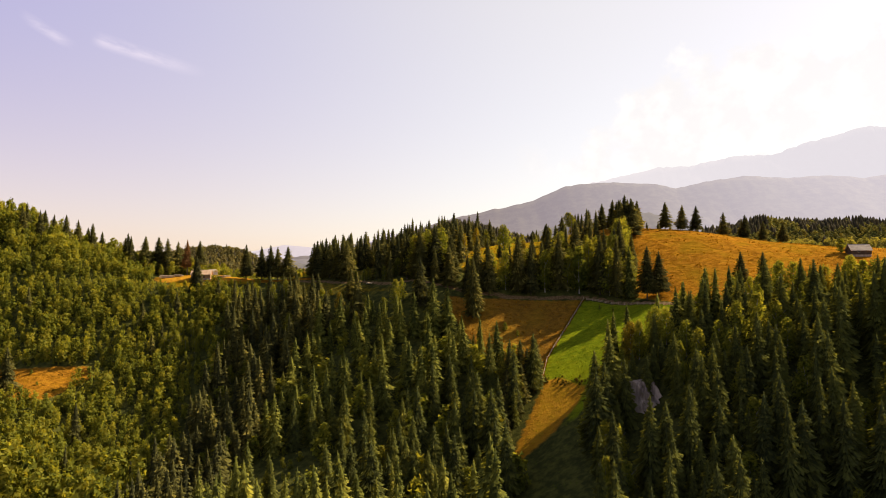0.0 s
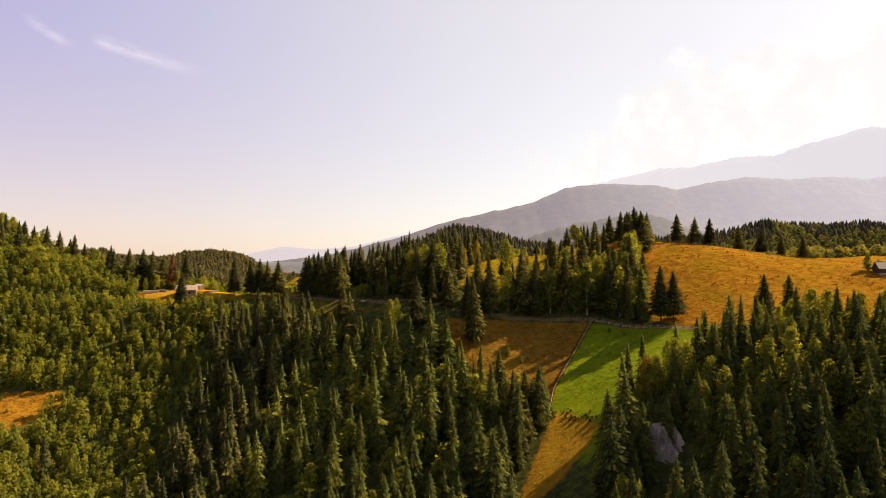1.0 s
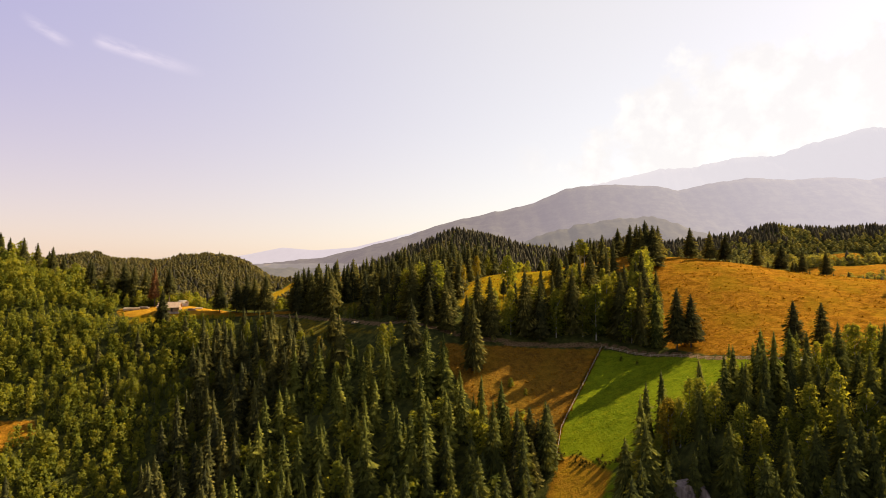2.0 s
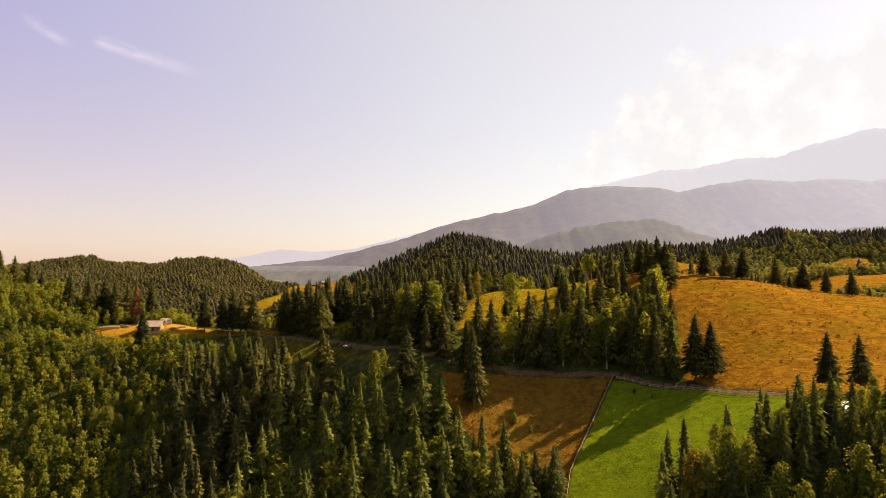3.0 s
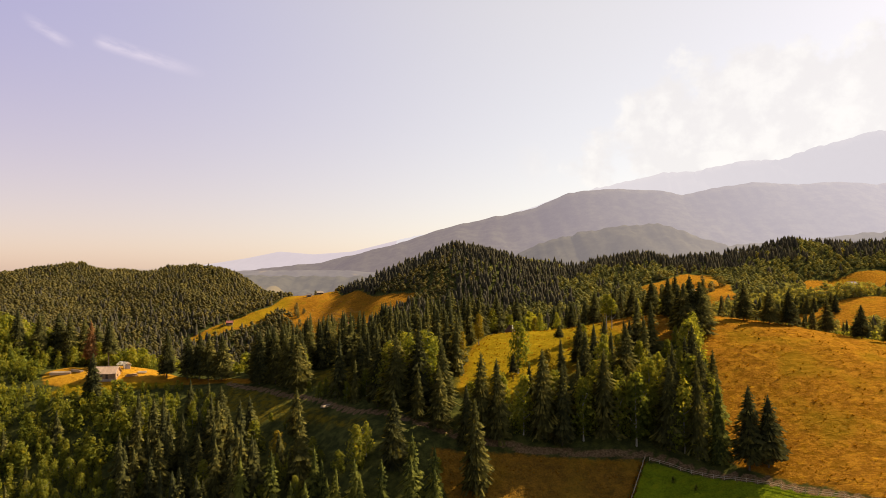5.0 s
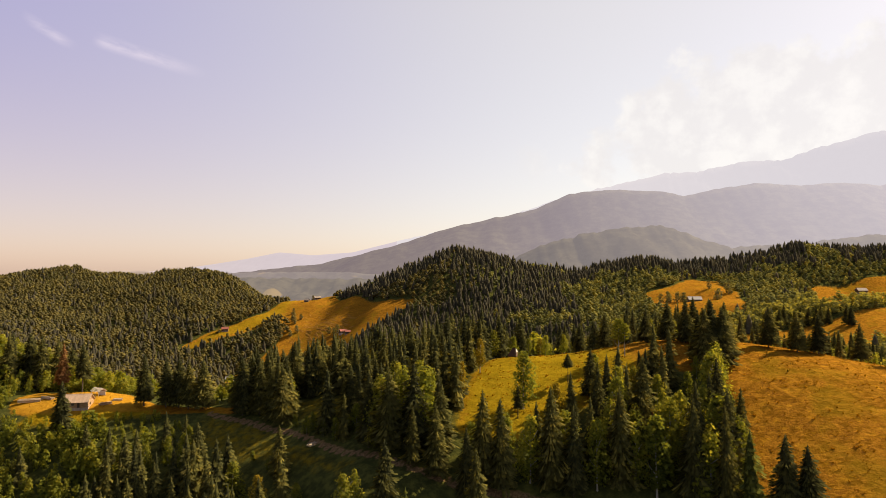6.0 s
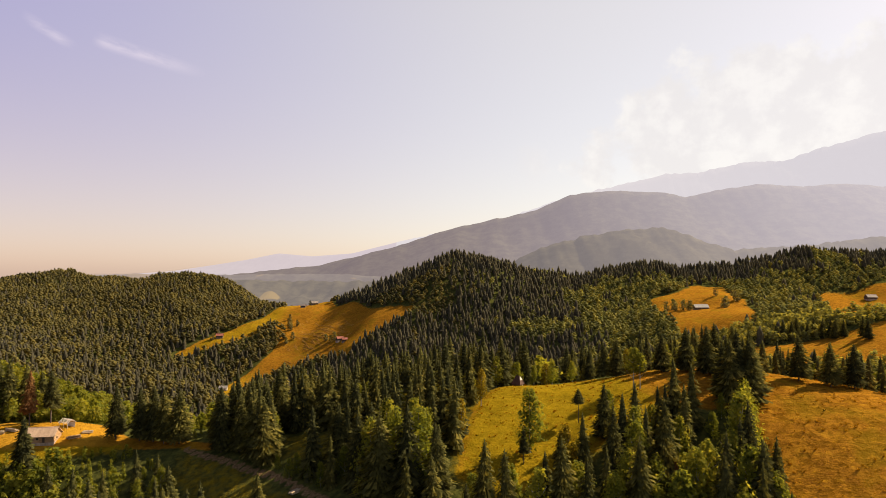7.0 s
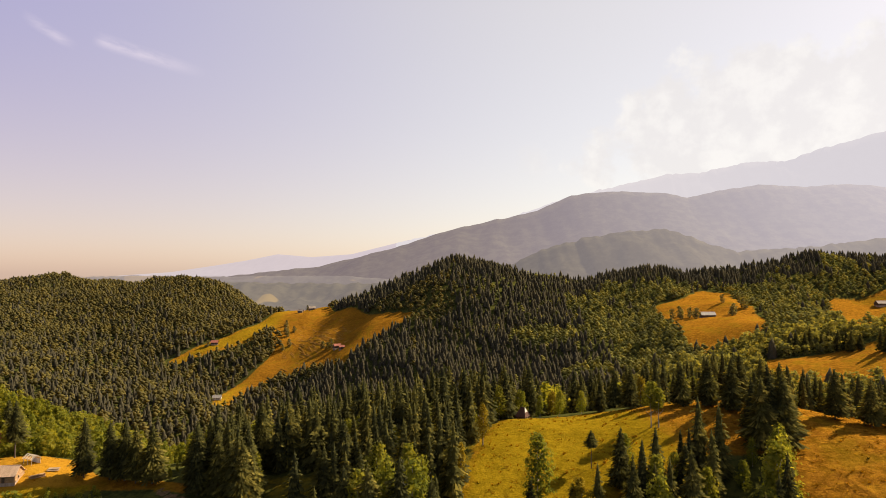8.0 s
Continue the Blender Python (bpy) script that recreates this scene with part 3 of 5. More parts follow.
def spire_shape(rng, boughs=14, height=20.0, radius=4.4):
    """A far spruce: a slim uneven cone with a few ragged boughs."""
    V, F, sides, rings = [], [], 5, (0.03, 0.36, 0.68)
    for u in rings:
        for q in range(sides):
            a, rr = math.tau * (q + rng.uniform(-0.3, 0.3)) / sides, radius * (1 - u) ** 0.62 * rng.uniform(0.65, 0.95)
            V.append((rr * math.cos(a), rr * math.sin(a), height * (u + rng.uniform(-0.03, 0.03))))
    V.append((rng.uniform(-0.2, 0.2), rng.uniform(-0.2, 0.2), height))
    for i in range(2):
        for q in range(sides):
            c, d = i * sides + q, i * sides + (q + 1) % sides
            F.extend([(c, d, d + sides), (c, d + sides, c + sides)])
    F.extend([(2 * sides + q, 2 * sides + (q + 1) % sides, 3 * sides) for q in range(sides)])
    for k in range(boughs):
        u, a = (k + rng.random()) / boughs * 0.8, k * 2.4 + rng.uniform(-0.4, 0.4)
        ln, z, b = radius * (1 - u) ** 0.65 * rng.uniform(0.9, 1.25), height * (u + 0.08), len(V)
        V.extend([(0.3 * ln * math.cos(a), 0.3 * ln * math.sin(a), z + 0.6), (ln * math.cos(a - 0.32), ln * math.sin(a - 0.32), z - 0.5 * ln), (ln * math.cos(a + 0.32), ln * math.sin(a + 0.32), z - 0.45 * ln)])
        F.append((b, b + 1, b + 2))
    return np.array(V), np.array(F)


def leafy_shape(rng, clumps, height=12.0, radius=2.6, bare=0.22, size=0.42, lobes=7):
    """A crown of many small leaf sprays gathered on uneven lobes, with gaps between them."""
    V, F, blobs = [], [], []
    for i in range(lobes):
        u = (i + 0.5) / lobes
        z = height * (bare + (0.92 - bare) * u)
        r = radius * (0.45 + 0.75 * math.sin(math.pi * min(1, 0.25 + 0.72 * u)) ** 1.2) * rng.uniform(0.5, 0.75)
        a, off = rng.uniform(0, math.tau), radius * (1 - u) * rng.uniform(0.2, 0.75)
        blobs.append((off * math.cos(a), off * math.sin(a), z, r, r * rng.uniform(0.9, 1.5)))
    for _ in range(clumps):
        bx, by, bz, r, rz = blobs[min(lobes - 1, int(rng.random() ** 1.15 * lobes))]
        d = Vector((rng.gauss(0, 1), rng.gauss(0, 1), rng.gauss(0, 1) + 0.15)).normalized()
        k = rng.uniform(0.6, 1.12)
        c = Vector((bx + d.x * r * k, by + d.y * r * k, min(height, bz + d.z * rz * k)))
        for _ in range(2):
            q = c + Vector((rng.gauss(0, 0.6), rng.gauss(0, 0.6), rng.gauss(0, 0.6))) * size
            nrm = (d + Vector((rng.gauss(0, 0.4), rng.gauss(0, 0.4), rng.gauss(0, 0.4) + 0.35))).normalized()
            t1 = nrm.orthogonal().normalized()
            t2 = nrm.cross(t1)
            spin, k = rng.uniform(0, 6.3), size * rng.uniform(0.6, 1.3)
            t1, t2 = t1 * math.cos(spin) + t2 * math.sin(spin), t2 * math.cos(spin) - t1 * math.sin(spin)
            b = len(V)
            V.extend([tuple(q - t1 * k), tuple(q + t1 * k * 0.7 - t2 * k * 0.75), tuple(q + t1 * k * rng.uniform(0.3, 0.9) + t2 * k * 0.75 + nrm * k * 0.25)])
            F.append((b, b + 1, b + 2))
    return np.array(V), np.array(F)


def billow_shape(rng, height=12.0, radius=3.0):
    """A far broadleaf tree: a crown of a few angular billows with loose sprays between them."""
    V, F = [], []
    for k in range(4):
        u, a = (0.30, 0.50, 0.64, 0.80)[k], k * 2.2 + rng.uniform(-0.6, 0.6)
        off, r = radius * (0.50, 0.48, 0.34, 0.08)[k] * rng.uniform(0.7, 1.2), radius * (0.72, 0.70, 0.62, 0.50)[k] * rng.uniform(0.8, 1.15)
        c, b, turn = Vector((off * math.cos(a), off * math.sin(a), height * u)), len(V), rng.uniform(0, 2)
        ring = [c + Vector((math.cos(turn + q * math.tau / 5), math.sin(turn + q * math.tau / 5), rng.uniform(-0.25, 0.25))) * r * rng.uniform(0.75, 1.2) for q in range(5)]
        V.extend([tuple(p) for p in (c + Vector((rng.uniform(-.3, .3), rng.uniform(-.3, .3), 1)) * r * rng.uniform(0.9, 1.3), c - Vector((0, 0, r)), *ring)])
        for q in range(5):
            d, e = b + 2 + q, b + 2 + (q + 1) % 5
            F.extend([(b, d, e), (b + 1, e, d)])
    for k in range(9):
        a, u, b, t = k * 2.4 + rng.uniform(-0.5, 0.5), rng.uniform(0.25, 0.98), len(V), rng.uniform(0.5, 1.0)
        rr = radius * math.sqrt(max(0.1, 1 - ((u - 0.4) / 0.62) ** 2)) * rng.uniform(0.8, 1.1)
        c = Vector((rr * math.cos(a), rr * math.sin(a), height * u))
        side, up = Vector((-math.sin(a), math.cos(a), rng.uniform(-0.4, 0.4))), Vector((-math.cos(a) * 0.6, -math.sin(a) * 0.6, 1)).normalized()
        V.extend([tuple(c - side * t), tuple(c + side * t * rng.uniform(0.5, 1)), tuple(c + up * t * rng.uniform(0.8, 1.4))])
        F.append((b, b + 1, b + 2))
    return np.array(V), np.array(F)


rng = random.Random(11)
SPRUCE_NEAR = [spruce_shape(rng, 470, 20.0, rng.uniform(3.0, 4.0), core=0.55, sprays=4, spray=0.54) for _ in range(9)]
SPRUCE_MID = [spruce_shape(rng, 180, 20.0, rng.uniform(3.2, 4.2), sides=5, sprays=3, core=0.58, spray=0.95) for _ in range(9)]
SPRUCE_FAR = [spire_shape(rng, 14, 20.0, rng.uniform(3.8, 5.0)) for _ in range(10)]
LEAFY_NEAR = [leafy_shape(rng, 800, 12.0, rng.uniform(2.4, 3.1), bare=0.10, size=0.30, lobes=11) for _ in range(7)]
LEAFY_MID = [leafy_shape(rng, 104, 12.0, rng.uniform(2.6, 3.4), bare=0.06, size=0.84) for _ in range(8)]
LEAFY_VALLEY = [leafy_shape(rng, 60, 12.0, rng.uniform(2.7, 3.5), bare=0.06, size=1.10) for _ in range(8)]
LEAFY_FAR = [billow_shape(rng, 12.0, rng.uniform(2.7, 3.6)) for _ in range(14)]


def growth_light(v, f, height, seed):
    """One value a face: young tips pale as in sun, old inner ones dark as in shade, with some chance in it."""
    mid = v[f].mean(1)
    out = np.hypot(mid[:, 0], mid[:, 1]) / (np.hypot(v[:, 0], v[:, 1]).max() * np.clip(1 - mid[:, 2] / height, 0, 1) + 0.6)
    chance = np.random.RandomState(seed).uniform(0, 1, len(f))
    # sun on the tips and shade inside the crown, put into the tint
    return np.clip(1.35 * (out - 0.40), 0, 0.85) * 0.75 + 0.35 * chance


def wood(name, label, spots, shapes, mat, height, category="trees", own=0.32):
    """A whole stand of trees as one object: spots of (x, y, height, width factor)."""
    r = np.random.RandomState(len(spots))
    pick, turn, shade = r.randint(0, len(shapes), len(spots)), r.uniform(0, math.tau, len(spots)), r.uniform(0, 1, len(spots))
    spots = np.array(spots)
    zs, VS, FS, TS, base = land(spots[:, 0], spots[:, 1]), [], [], [], 0
    for k, (v, f) in enumerate(shapes):
        idx = np.nonzero(pick == k)[0]
        if not len(idx):
            continue
        c, s, h = np.cos(turn[idx])[:, None], np.sin(turn[idx])[:, None], (spots[idx, 2] / height)[:, None]
        wd = h * spots[idx, 3][:, None]
        V = np.stack([(v[None, :, 0] * c - v[None, :, 1] * s) * wd + spots[idx, 0][:, None], (v[None, :, 0] * s + v[None, :, 1] * c) * wd + spots[idx, 1][:, None], v[None, :, 2] * h + zs[idx][:, None] - 0.3], -1)
        FS.append((f[None] + base + (np.arange(len(idx)) * len(v))[:, None, None]).reshape(-1, 3))
        VS.append(V.reshape(-1, 3)), TS.append((own * shade[idx][:, None] + (1.10 - own) * growth_light(v, f, height, k)[None]).ravel())
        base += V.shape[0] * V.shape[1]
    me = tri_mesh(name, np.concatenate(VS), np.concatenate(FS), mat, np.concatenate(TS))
    return tagged(new(name, me), label, category, kind="stuff")


def trunk_mesh(height, radius, mat, limbs, seed):
    r = random.Random(seed)
    bm = tube([(0, 0, -0.8), (0, 0, 0.3), (r.uniform(-.1, .1), r.uniform(-.1, .1), height * 0.5), (0, 0, height * 0.93)], [radius * 1.5, radius, radius * 0.6, radius * 0.12], 7)
    for _ in range(limbs):
        z, a, ln = height * r.uniform(0.22, 0.75), r.uniform(0, math.tau), height * r.uniform(0.10, 0.2)
        tube([(0, 0, z), (math.cos(a) * ln * 0.5, math.sin(a) * ln * 0.5, z + ln * 0.45), (math.cos(a) * ln, math.sin(a) * ln, z + ln * 1.1)], [radius * 0.45, radius * 0.3, radius * 0.1], 5, bm)
    me = bpy.data.meshes.new("trunk")
    bm.to_mesh(me)
    bm.free()
    me.materials.append(mat)
    return me


SPRUCE_CROWNS = [tri_mesh("crown", v, f, needles, growth_light(v, f, 20, 1)) for v, f in SPRUCE_NEAR]
YOUNG_CROWNS = [tri_mesh("crown", v, f, young_needles, growth_light(v, f, 20, 5)) for v, f in SPRUCE_NEAR]
OLIVE_CROWNS = [tri_mesh("crown", v, f, olive_leaves, growth_light(v, f, 12, 6)) for v, f in LEAFY_MID]
LEAFY_CROWNS = [tri_mesh("crown", v, f, leaves, growth_light(v, f, 12, 2)) for v, f in LEAFY_NEAR]
GOLD_CROWNS = [tri_mesh("crown", v, f, gold, growth_light(v, f, 12, 3)) for v, f in LEAFY_NEAR[:3]]
RUST_CROWNS = [tri_mesh("crown", v, f, rust, growth_light(v, f, 20, 4)) for v, f in SPRUCE_NEAR[:2]]
SPRUCE_TRUNK, LEAFY_TRUNK = trunk_mesh(20, 0.26, bark, 0, 1), trunk_mesh(12, 0.17, birch_bark, 5, 2)
STANDING = {
    "spruce": (SPRUCE_CROWNS, SPRUCE_TRUNK, 20.0, "dark green spruce with drooping branches on the slope", "spruce tree"),
    "leafy": (LEAFY_CROWNS, LEAFY_TRUNK, 12.0, "light green broadleaf tree with a loose crown", "broadleaf tree"),
    "young": (YOUNG_CROWNS, SPRUCE_TRUNK, 20.0, "olive green spruce with sunlit branch tips on the slope", "spruce tree"),
    "olive": (OLIVE_CROWNS, LEAFY_TRUNK, 12.0, "rounded olive green tree on the far meadow", "broadleaf tree"),
    "gold": (GOLD_CROWNS, LEAFY_TRUNK, 12.0, "broadleaf tree with yellowing leaves", "broadleaf tree"),
    "rust": (RUST_CROWNS, SPRUCE_TRUNK, 20.0, "dead spruce with rust-brown needles beside the yard", "spruce tree")}
tree_rng = random.Random(5)


def tree(kind, x, y, height, wide=1.0, label="", group="", lift=0.0, bare=0.0):
    """One tree that stands by itself; lift: the part of its height that is bare stem."""
    crowns, trunk, full, said, cat = STANDING[kind]
    k = height / full
    top = thing({"spruce": "spruce_tree", "young": "spruce_tree", "rust": "spruce_tree"}.get(kind, "broadleaf_tree"), pose(x, y, ground_at(x, y) - 0.1, 0, 0, tree_rng.uniform(0, 360)), label or said, cat, group)
    t, c = new("trunk", trunk), new("crown", crowns[tree_rng.randrange(len(crowns))])
    t.parent = c.parent = top
    t.matrix_basis = Matrix.Diagonal((k, k, k, 1))
    c.matrix_basis = Matrix.Translation((0, 0, lift * height)) @ Matrix.Diagonal((k * wide, k * wide, k * (1 - lift), 1))
    return top


HUT_YARD = [(30, 400), (76, 402), (88, 424), (60, 424), (36, 412)]
OPEN = [HUT_YARD, MEADOW, FIELD, STUBBLE, YARD, HOLLOW, SLOPE, BANK, BACK_GLADE, DELL, [(51, 168), (64, 175), (69, 192), (59, 192), (52, 182)]] + FAR_MEADOWS


def scatter(x0, x1, y0, y1, gap, margin, seed):
    """Jittered places under trees inside a stretch of the plan."""
    r = np.random.RandomState(seed)
    j, i = np.mgrid[0:int((y1 - y0) / gap), 0:int((x1 - x0) / gap)]
    x = (x0 + (i + 0.5 * (j % 2) + r.uniform(0.1, 0.9, i.shape)) * gap).ravel()
    y = (y0 + (j + r.uniform(0.1, 0.9, i.shape)) * gap).ravel()
    keep = off_track(x, y) > 3.0 + margin
    for p in OPEN:
        keep &= inside(x, y, p) < -margin
    keep |= inside(x, y, GROVE) > 0
    return list(zip(x[keep].tolist(), y[keep].tolist()))


def patchy(x, y, size, seed):
    return noise.noise(Vector((x / size, y / size, seed)))


BARE = [[(-140, 378), (-86, 364), (-82, 380), (-100, 388), (-120, 389), (-138, 384)], [(-78, 195), (-45, 195), (-36, 222), (-52, 244), (-80, 236)], [(-142, 399), (-86, 382), (-80, 398), (-100, 432), (-142, 432)], [(-215, 386), (-140, 372), (-140, 384), (-215, 398)]]   # young or no trees, so that the yard is seen

mid_spruce, mid_leafy = [], []
r = random.Random(21)
singles = {"spruce": 0, "leafy": 0}
spots = scatter(-330, 330, 132, 520, 5.9, 1.2, 4)
gaps = [np.max([inside(np.array([p[0] for p in spots]), np.array([p[1] for p in spots]), q) for q in BARE], axis=0)]
for (x, y), bare_here in zip(spots, gaps[0]):
    if -x > 0.72 * y + 10 or x > 0.75 * y + 30 or r.random() < (0.6 if (-5 < x < 100 and 302 < y < 350) else 0.02 if (-65 < x < 25 and y > 330) else 0.20 if y < 305 and x < 30 else -0.25 if 30 < x < 150 and y < 265 else 0.10 + 0.3 * (patchy(x, y, 26, 9.0) > 0.3)):
        continue
    # spruce with a few broadleaf trees among it; the western slope is planted below
    west = float(smooth(-x + 12 * patchy(x, y, 30, 1.0), 100, 128))
    thick = patchy(x, y, 35, 2.0)
    share = (0.18 if y < 320 else 0.12) + 0.45 * (thick > 0.22)
    if west > 0.5:
        if r.random() < 0.93 or bare_here > 0 or y > 362:
            continue
        share = 0.25
    if -172 < x < -60 and y > 412:
        share = 0.97
    if y > 425 and -60 < x < 60:
        share = 0.5
    if 62 < x < 140 and 192 < y < 240:
        share = 0.34 if y < 215 else 0.5
    if bare_here > 0:
        share = 1.0
    if r.random() < share:
        h = r.uniform(7.5, 14.0) * (1 + 0.3 * patchy(x, y, 18, 7.0))
        if bare_here > 0:
            h = r.uniform(2.5, 5.0)
        if singles["leafy"] < 200 and ((x > -105 and 300 < y < 420) or x > 30):
            singles["leafy"] += 1
            tree("gold" if r.random() < 0.06 else "leafy", x, y, h, r.uniform(0.85, 1.3), group="broadleaf trees of the wood")
        else:
            mid_leafy.append((x, y, h, r.uniform(0.9, 1.4)))
    else:
        h = 12 + 14 * r.random() ** 0.8 if y < 330 else r.uniform(13, 22)
        if 58 < x < 175 and 160 < y < 240:
            h = max(12.0 if x < 75 and y > 192 else 6.0, min(64.5, 45 + 0.62 * (x - 82) + 0.28 * (y - 173)) + r.uniform(-6, 2) - ground_at(x, y))
        if west > 0.5:
            h = r.uniform(13, 20)
        if -75 < x < 28 and 255 < y < 300:
            h *= 0.88
        h *= 1 + (0.08 if 58 < x < 135 and y < 240 else 0.25) * patchy(x, y, 22, 3.0)
        if -85 < x < 45 and y > 345:
            h += 4.5
        if singles["spruce"] < 300 and ((30 < x < 140 and y < 212) or (-62 < x < 45 and 185 < y < 250)):
            singles["spruce"] += 1
            tree("young", x, y, h, r.uniform(0.85, 1.25), group="spruces of the wood")
        else:
            mid_spruce.append((x, y, h, r.uniform(0.9, 1.25)))
spots = scatter(-330, -92, 200, 500, 4.0, 0.8, 14)
gaps = np.max([inside(np.array([p[0] for p in spots]), np.array([p[1] for p in spots]), q) for q in BARE], axis=0)
for (x, y), bare_here in zip(spots, gaps):
    west = float(smooth(-x + 12 * patchy(x, y, 30, 1.0), 100, 128))
    if -x > 0.72 * y + 10 or (x < -200 and y > 462) or r.random() > west * (0.96 - 0.35 * (patchy(x, y, 16, 12.0) > 0.42)):
        continue
    h = r.uniform(5.0, 10.0) * (1 + 0.55 * patchy(x, y, 14, 7.0)) * (1.25 if y > 410 else 1.0 + 0.8 * float(smooth(-y, -275, -245)))
    if bare_here > 0:
        h = r.uniform(2.5, 4.8)
    if singles["leafy"] < 230 and bare_here < 0 and x > -150 and 330 < y < 385:
        singles["leafy"] += 1
        tree("leafy", x, y, h, r.uniform(0.85, 1.2), "young light green broadleaf tree on the slope", "young broadleaf trees")
    else:
        mid_leafy.append((x, y, h, r.uniform(0.72, 1.08)))
for x, y in scatter(-340, -140, 522, 620, 5.6, 0.8, 17):
    mid_leafy.append((x, y, r.uniform(7.5, 12.5), r.uniform(0.95, 1.3)))
behind_spruce = []
for x, y in scatter(-250, 250, -110, 132, 8.5, 1.0, 31):
    if r.random() < 0.9:
        behind_spruce.append((x, y, r.uniform(12, 20), r.uniform(0.9, 1.3)))
# darker needles west of x -70 put the valley's shade into the wood
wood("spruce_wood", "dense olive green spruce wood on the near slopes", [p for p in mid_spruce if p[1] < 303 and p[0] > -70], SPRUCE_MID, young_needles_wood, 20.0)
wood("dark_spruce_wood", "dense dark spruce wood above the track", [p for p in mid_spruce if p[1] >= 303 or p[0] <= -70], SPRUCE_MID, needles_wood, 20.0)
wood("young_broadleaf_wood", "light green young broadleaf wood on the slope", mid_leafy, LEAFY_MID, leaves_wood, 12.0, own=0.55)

far_spruce, far_leafy = [], []
for x, y in scatter(-1300, 1050, 520, 1680, 7.9, 2.0, 8):
    if abs(x) > 0.78 * y + 30 or (x > -150 and y > 1215) or (x < -250 and y < 700 and x < -0.62 * y) or (x < -140 and y < 620):
        continue
    if -310 < x < -170 and 1015 < y < 1155 and float(inside(x, y, GROVE)) > 0:
        share = 0.9
    elif x < -180:
        share = 0.46 + 0.40 * float(smooth(y + 200 * patchy(x, y, 160, 4.0), 1020, 1250))
    else:
        share = 0.06 + 0.9 * (patchy(x, y, 110, 6.0) > 0.28) + 0.9 * float(smooth(x, 150, 205) * (1 - smooth(y, 1090, 1125))) + 0.8 * float(smooth(-x, -60, 20) * smooth(y, 1020, 1070) * (1 - smooth(y, 1118, 1130)))
    if r.random() < share:
        far_leafy.append((x, y, r.uniform(7, 12.5) + (2.0 if x < -180 else 0.0), r.uniform(1.2, 1.75)))
    else:
        far_spruce.append((x, y, r.uniform(8, 16) + 4 * (y < 700), r.uniform(1.1, 1.6)))
for _ in range(26):
    far_leafy.append((-850 + r.gauss(0, 16), 1580 + r.gauss(0, 14), r.uniform(13, 19), r.uniform(0.8, 1.1)))
    far_spruce.append((-560 + r.gauss(0, 40), 1502 + r.gauss(0, 12), r.uniform(12, 17), 1.1))
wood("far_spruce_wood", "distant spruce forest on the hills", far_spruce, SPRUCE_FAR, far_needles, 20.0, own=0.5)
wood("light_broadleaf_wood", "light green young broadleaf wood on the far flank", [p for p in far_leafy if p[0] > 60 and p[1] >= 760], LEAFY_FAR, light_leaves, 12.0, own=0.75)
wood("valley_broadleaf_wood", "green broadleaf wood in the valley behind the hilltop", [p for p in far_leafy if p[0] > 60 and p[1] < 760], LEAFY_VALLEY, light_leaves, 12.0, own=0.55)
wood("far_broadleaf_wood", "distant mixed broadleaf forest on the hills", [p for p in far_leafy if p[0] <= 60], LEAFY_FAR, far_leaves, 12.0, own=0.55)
wood("lower_spruce_wood", "dark spruce wood in the valley below", behind_spruce, SPRUCE_FAR, needles_wood, 20.0)

def stand(kind, rows, label, group, lift=0.0, wide=1.0):
    for x, y, h in rows:
        tree(kind, x, y, h, wide * tree_rng.uniform(0.9, 1.15), label, group, lift)


# trees that stand out singly
stand("spruce", [(-285, 424, 22), (-278, 430, 23), (-272, 436, 20), (-266, 440, 22), (-261, 446, 21), (-256, 450, 18), (-291, 431, 22), (-281, 440, 20), (-294, 440, 21), (-246, 438, 23), (-241, 441, 19), (-222, 436, 19)], "tall dark spruce on the crest above the young wood", "spruces on the western crest", 0.04, 1.15)
stand("spruce", [(93, 285, 25), (98, 284, 21.5)], "tall dark spruce standing with its twin above the track", "twin spruces", 0.12, 1.42)
stand("spruce", [(81.5, 293.5, 31)], "tall slim spruce at the end of the belt above the field", "", 0.03, 0.78)
stand("spruce", [(14, 291, 29)], "tall slim spruce at the corner of the stubble field", "", 0.03, 0.9)
stand("spruce", [(121, 254, 19), (127, 248, 17.5)], "dark spruce standing in a pair above the green field", "pair of spruces", 0.13, 1.3)
stand("spruce", [(129, 362, 16.5), (137, 357, 15.5), (145, 357, 15.5), (161, 358, 15), (169, 349, 14), (177, 345, 12), (186, 341, 12)], "bushy dark spruce standing free on the hilltop meadow", "row of spruces on the hilltop", 0.08, 1.45)
stand("spruce", [(76, 398, 16), (83, 391, 14), (90, 386, 15), (97, 380, 17), (101, 371, 18), (106, 376, 18), (109, 368, 18), (104, 362, 16), (114, 366, 17), (111, 358, 15), (66, 403, 13), (98, 352, 20), (99, 348, 22), (102, 350, 24), (105, 348, 22), (107, 351, 19), (104, 353, 18)], "dark spruce of the group on the hilltop", "spruces on the crest", 0.04, 1.3)
stand("spruce", [(51, 354, 11.5)], "small slim spruce with a bare stem in the glade", "", 0.55, 1.3)
stand("leafy", [(33, 341, 20)], "light green birch with a full crown in the glade", "", 0.10, 1.1)
stand("spruce", [(30.5, 336, 11)], "small dark spruce with a bare stem before the birch", "", 0.3, 1.2)
stand("leafy", [(74, 369, 15), (76, 368, 13)], "broadleaf tree with a bare pale stem on the glade's rim", "two bare-stemmed trees", 0.42, 1.05)
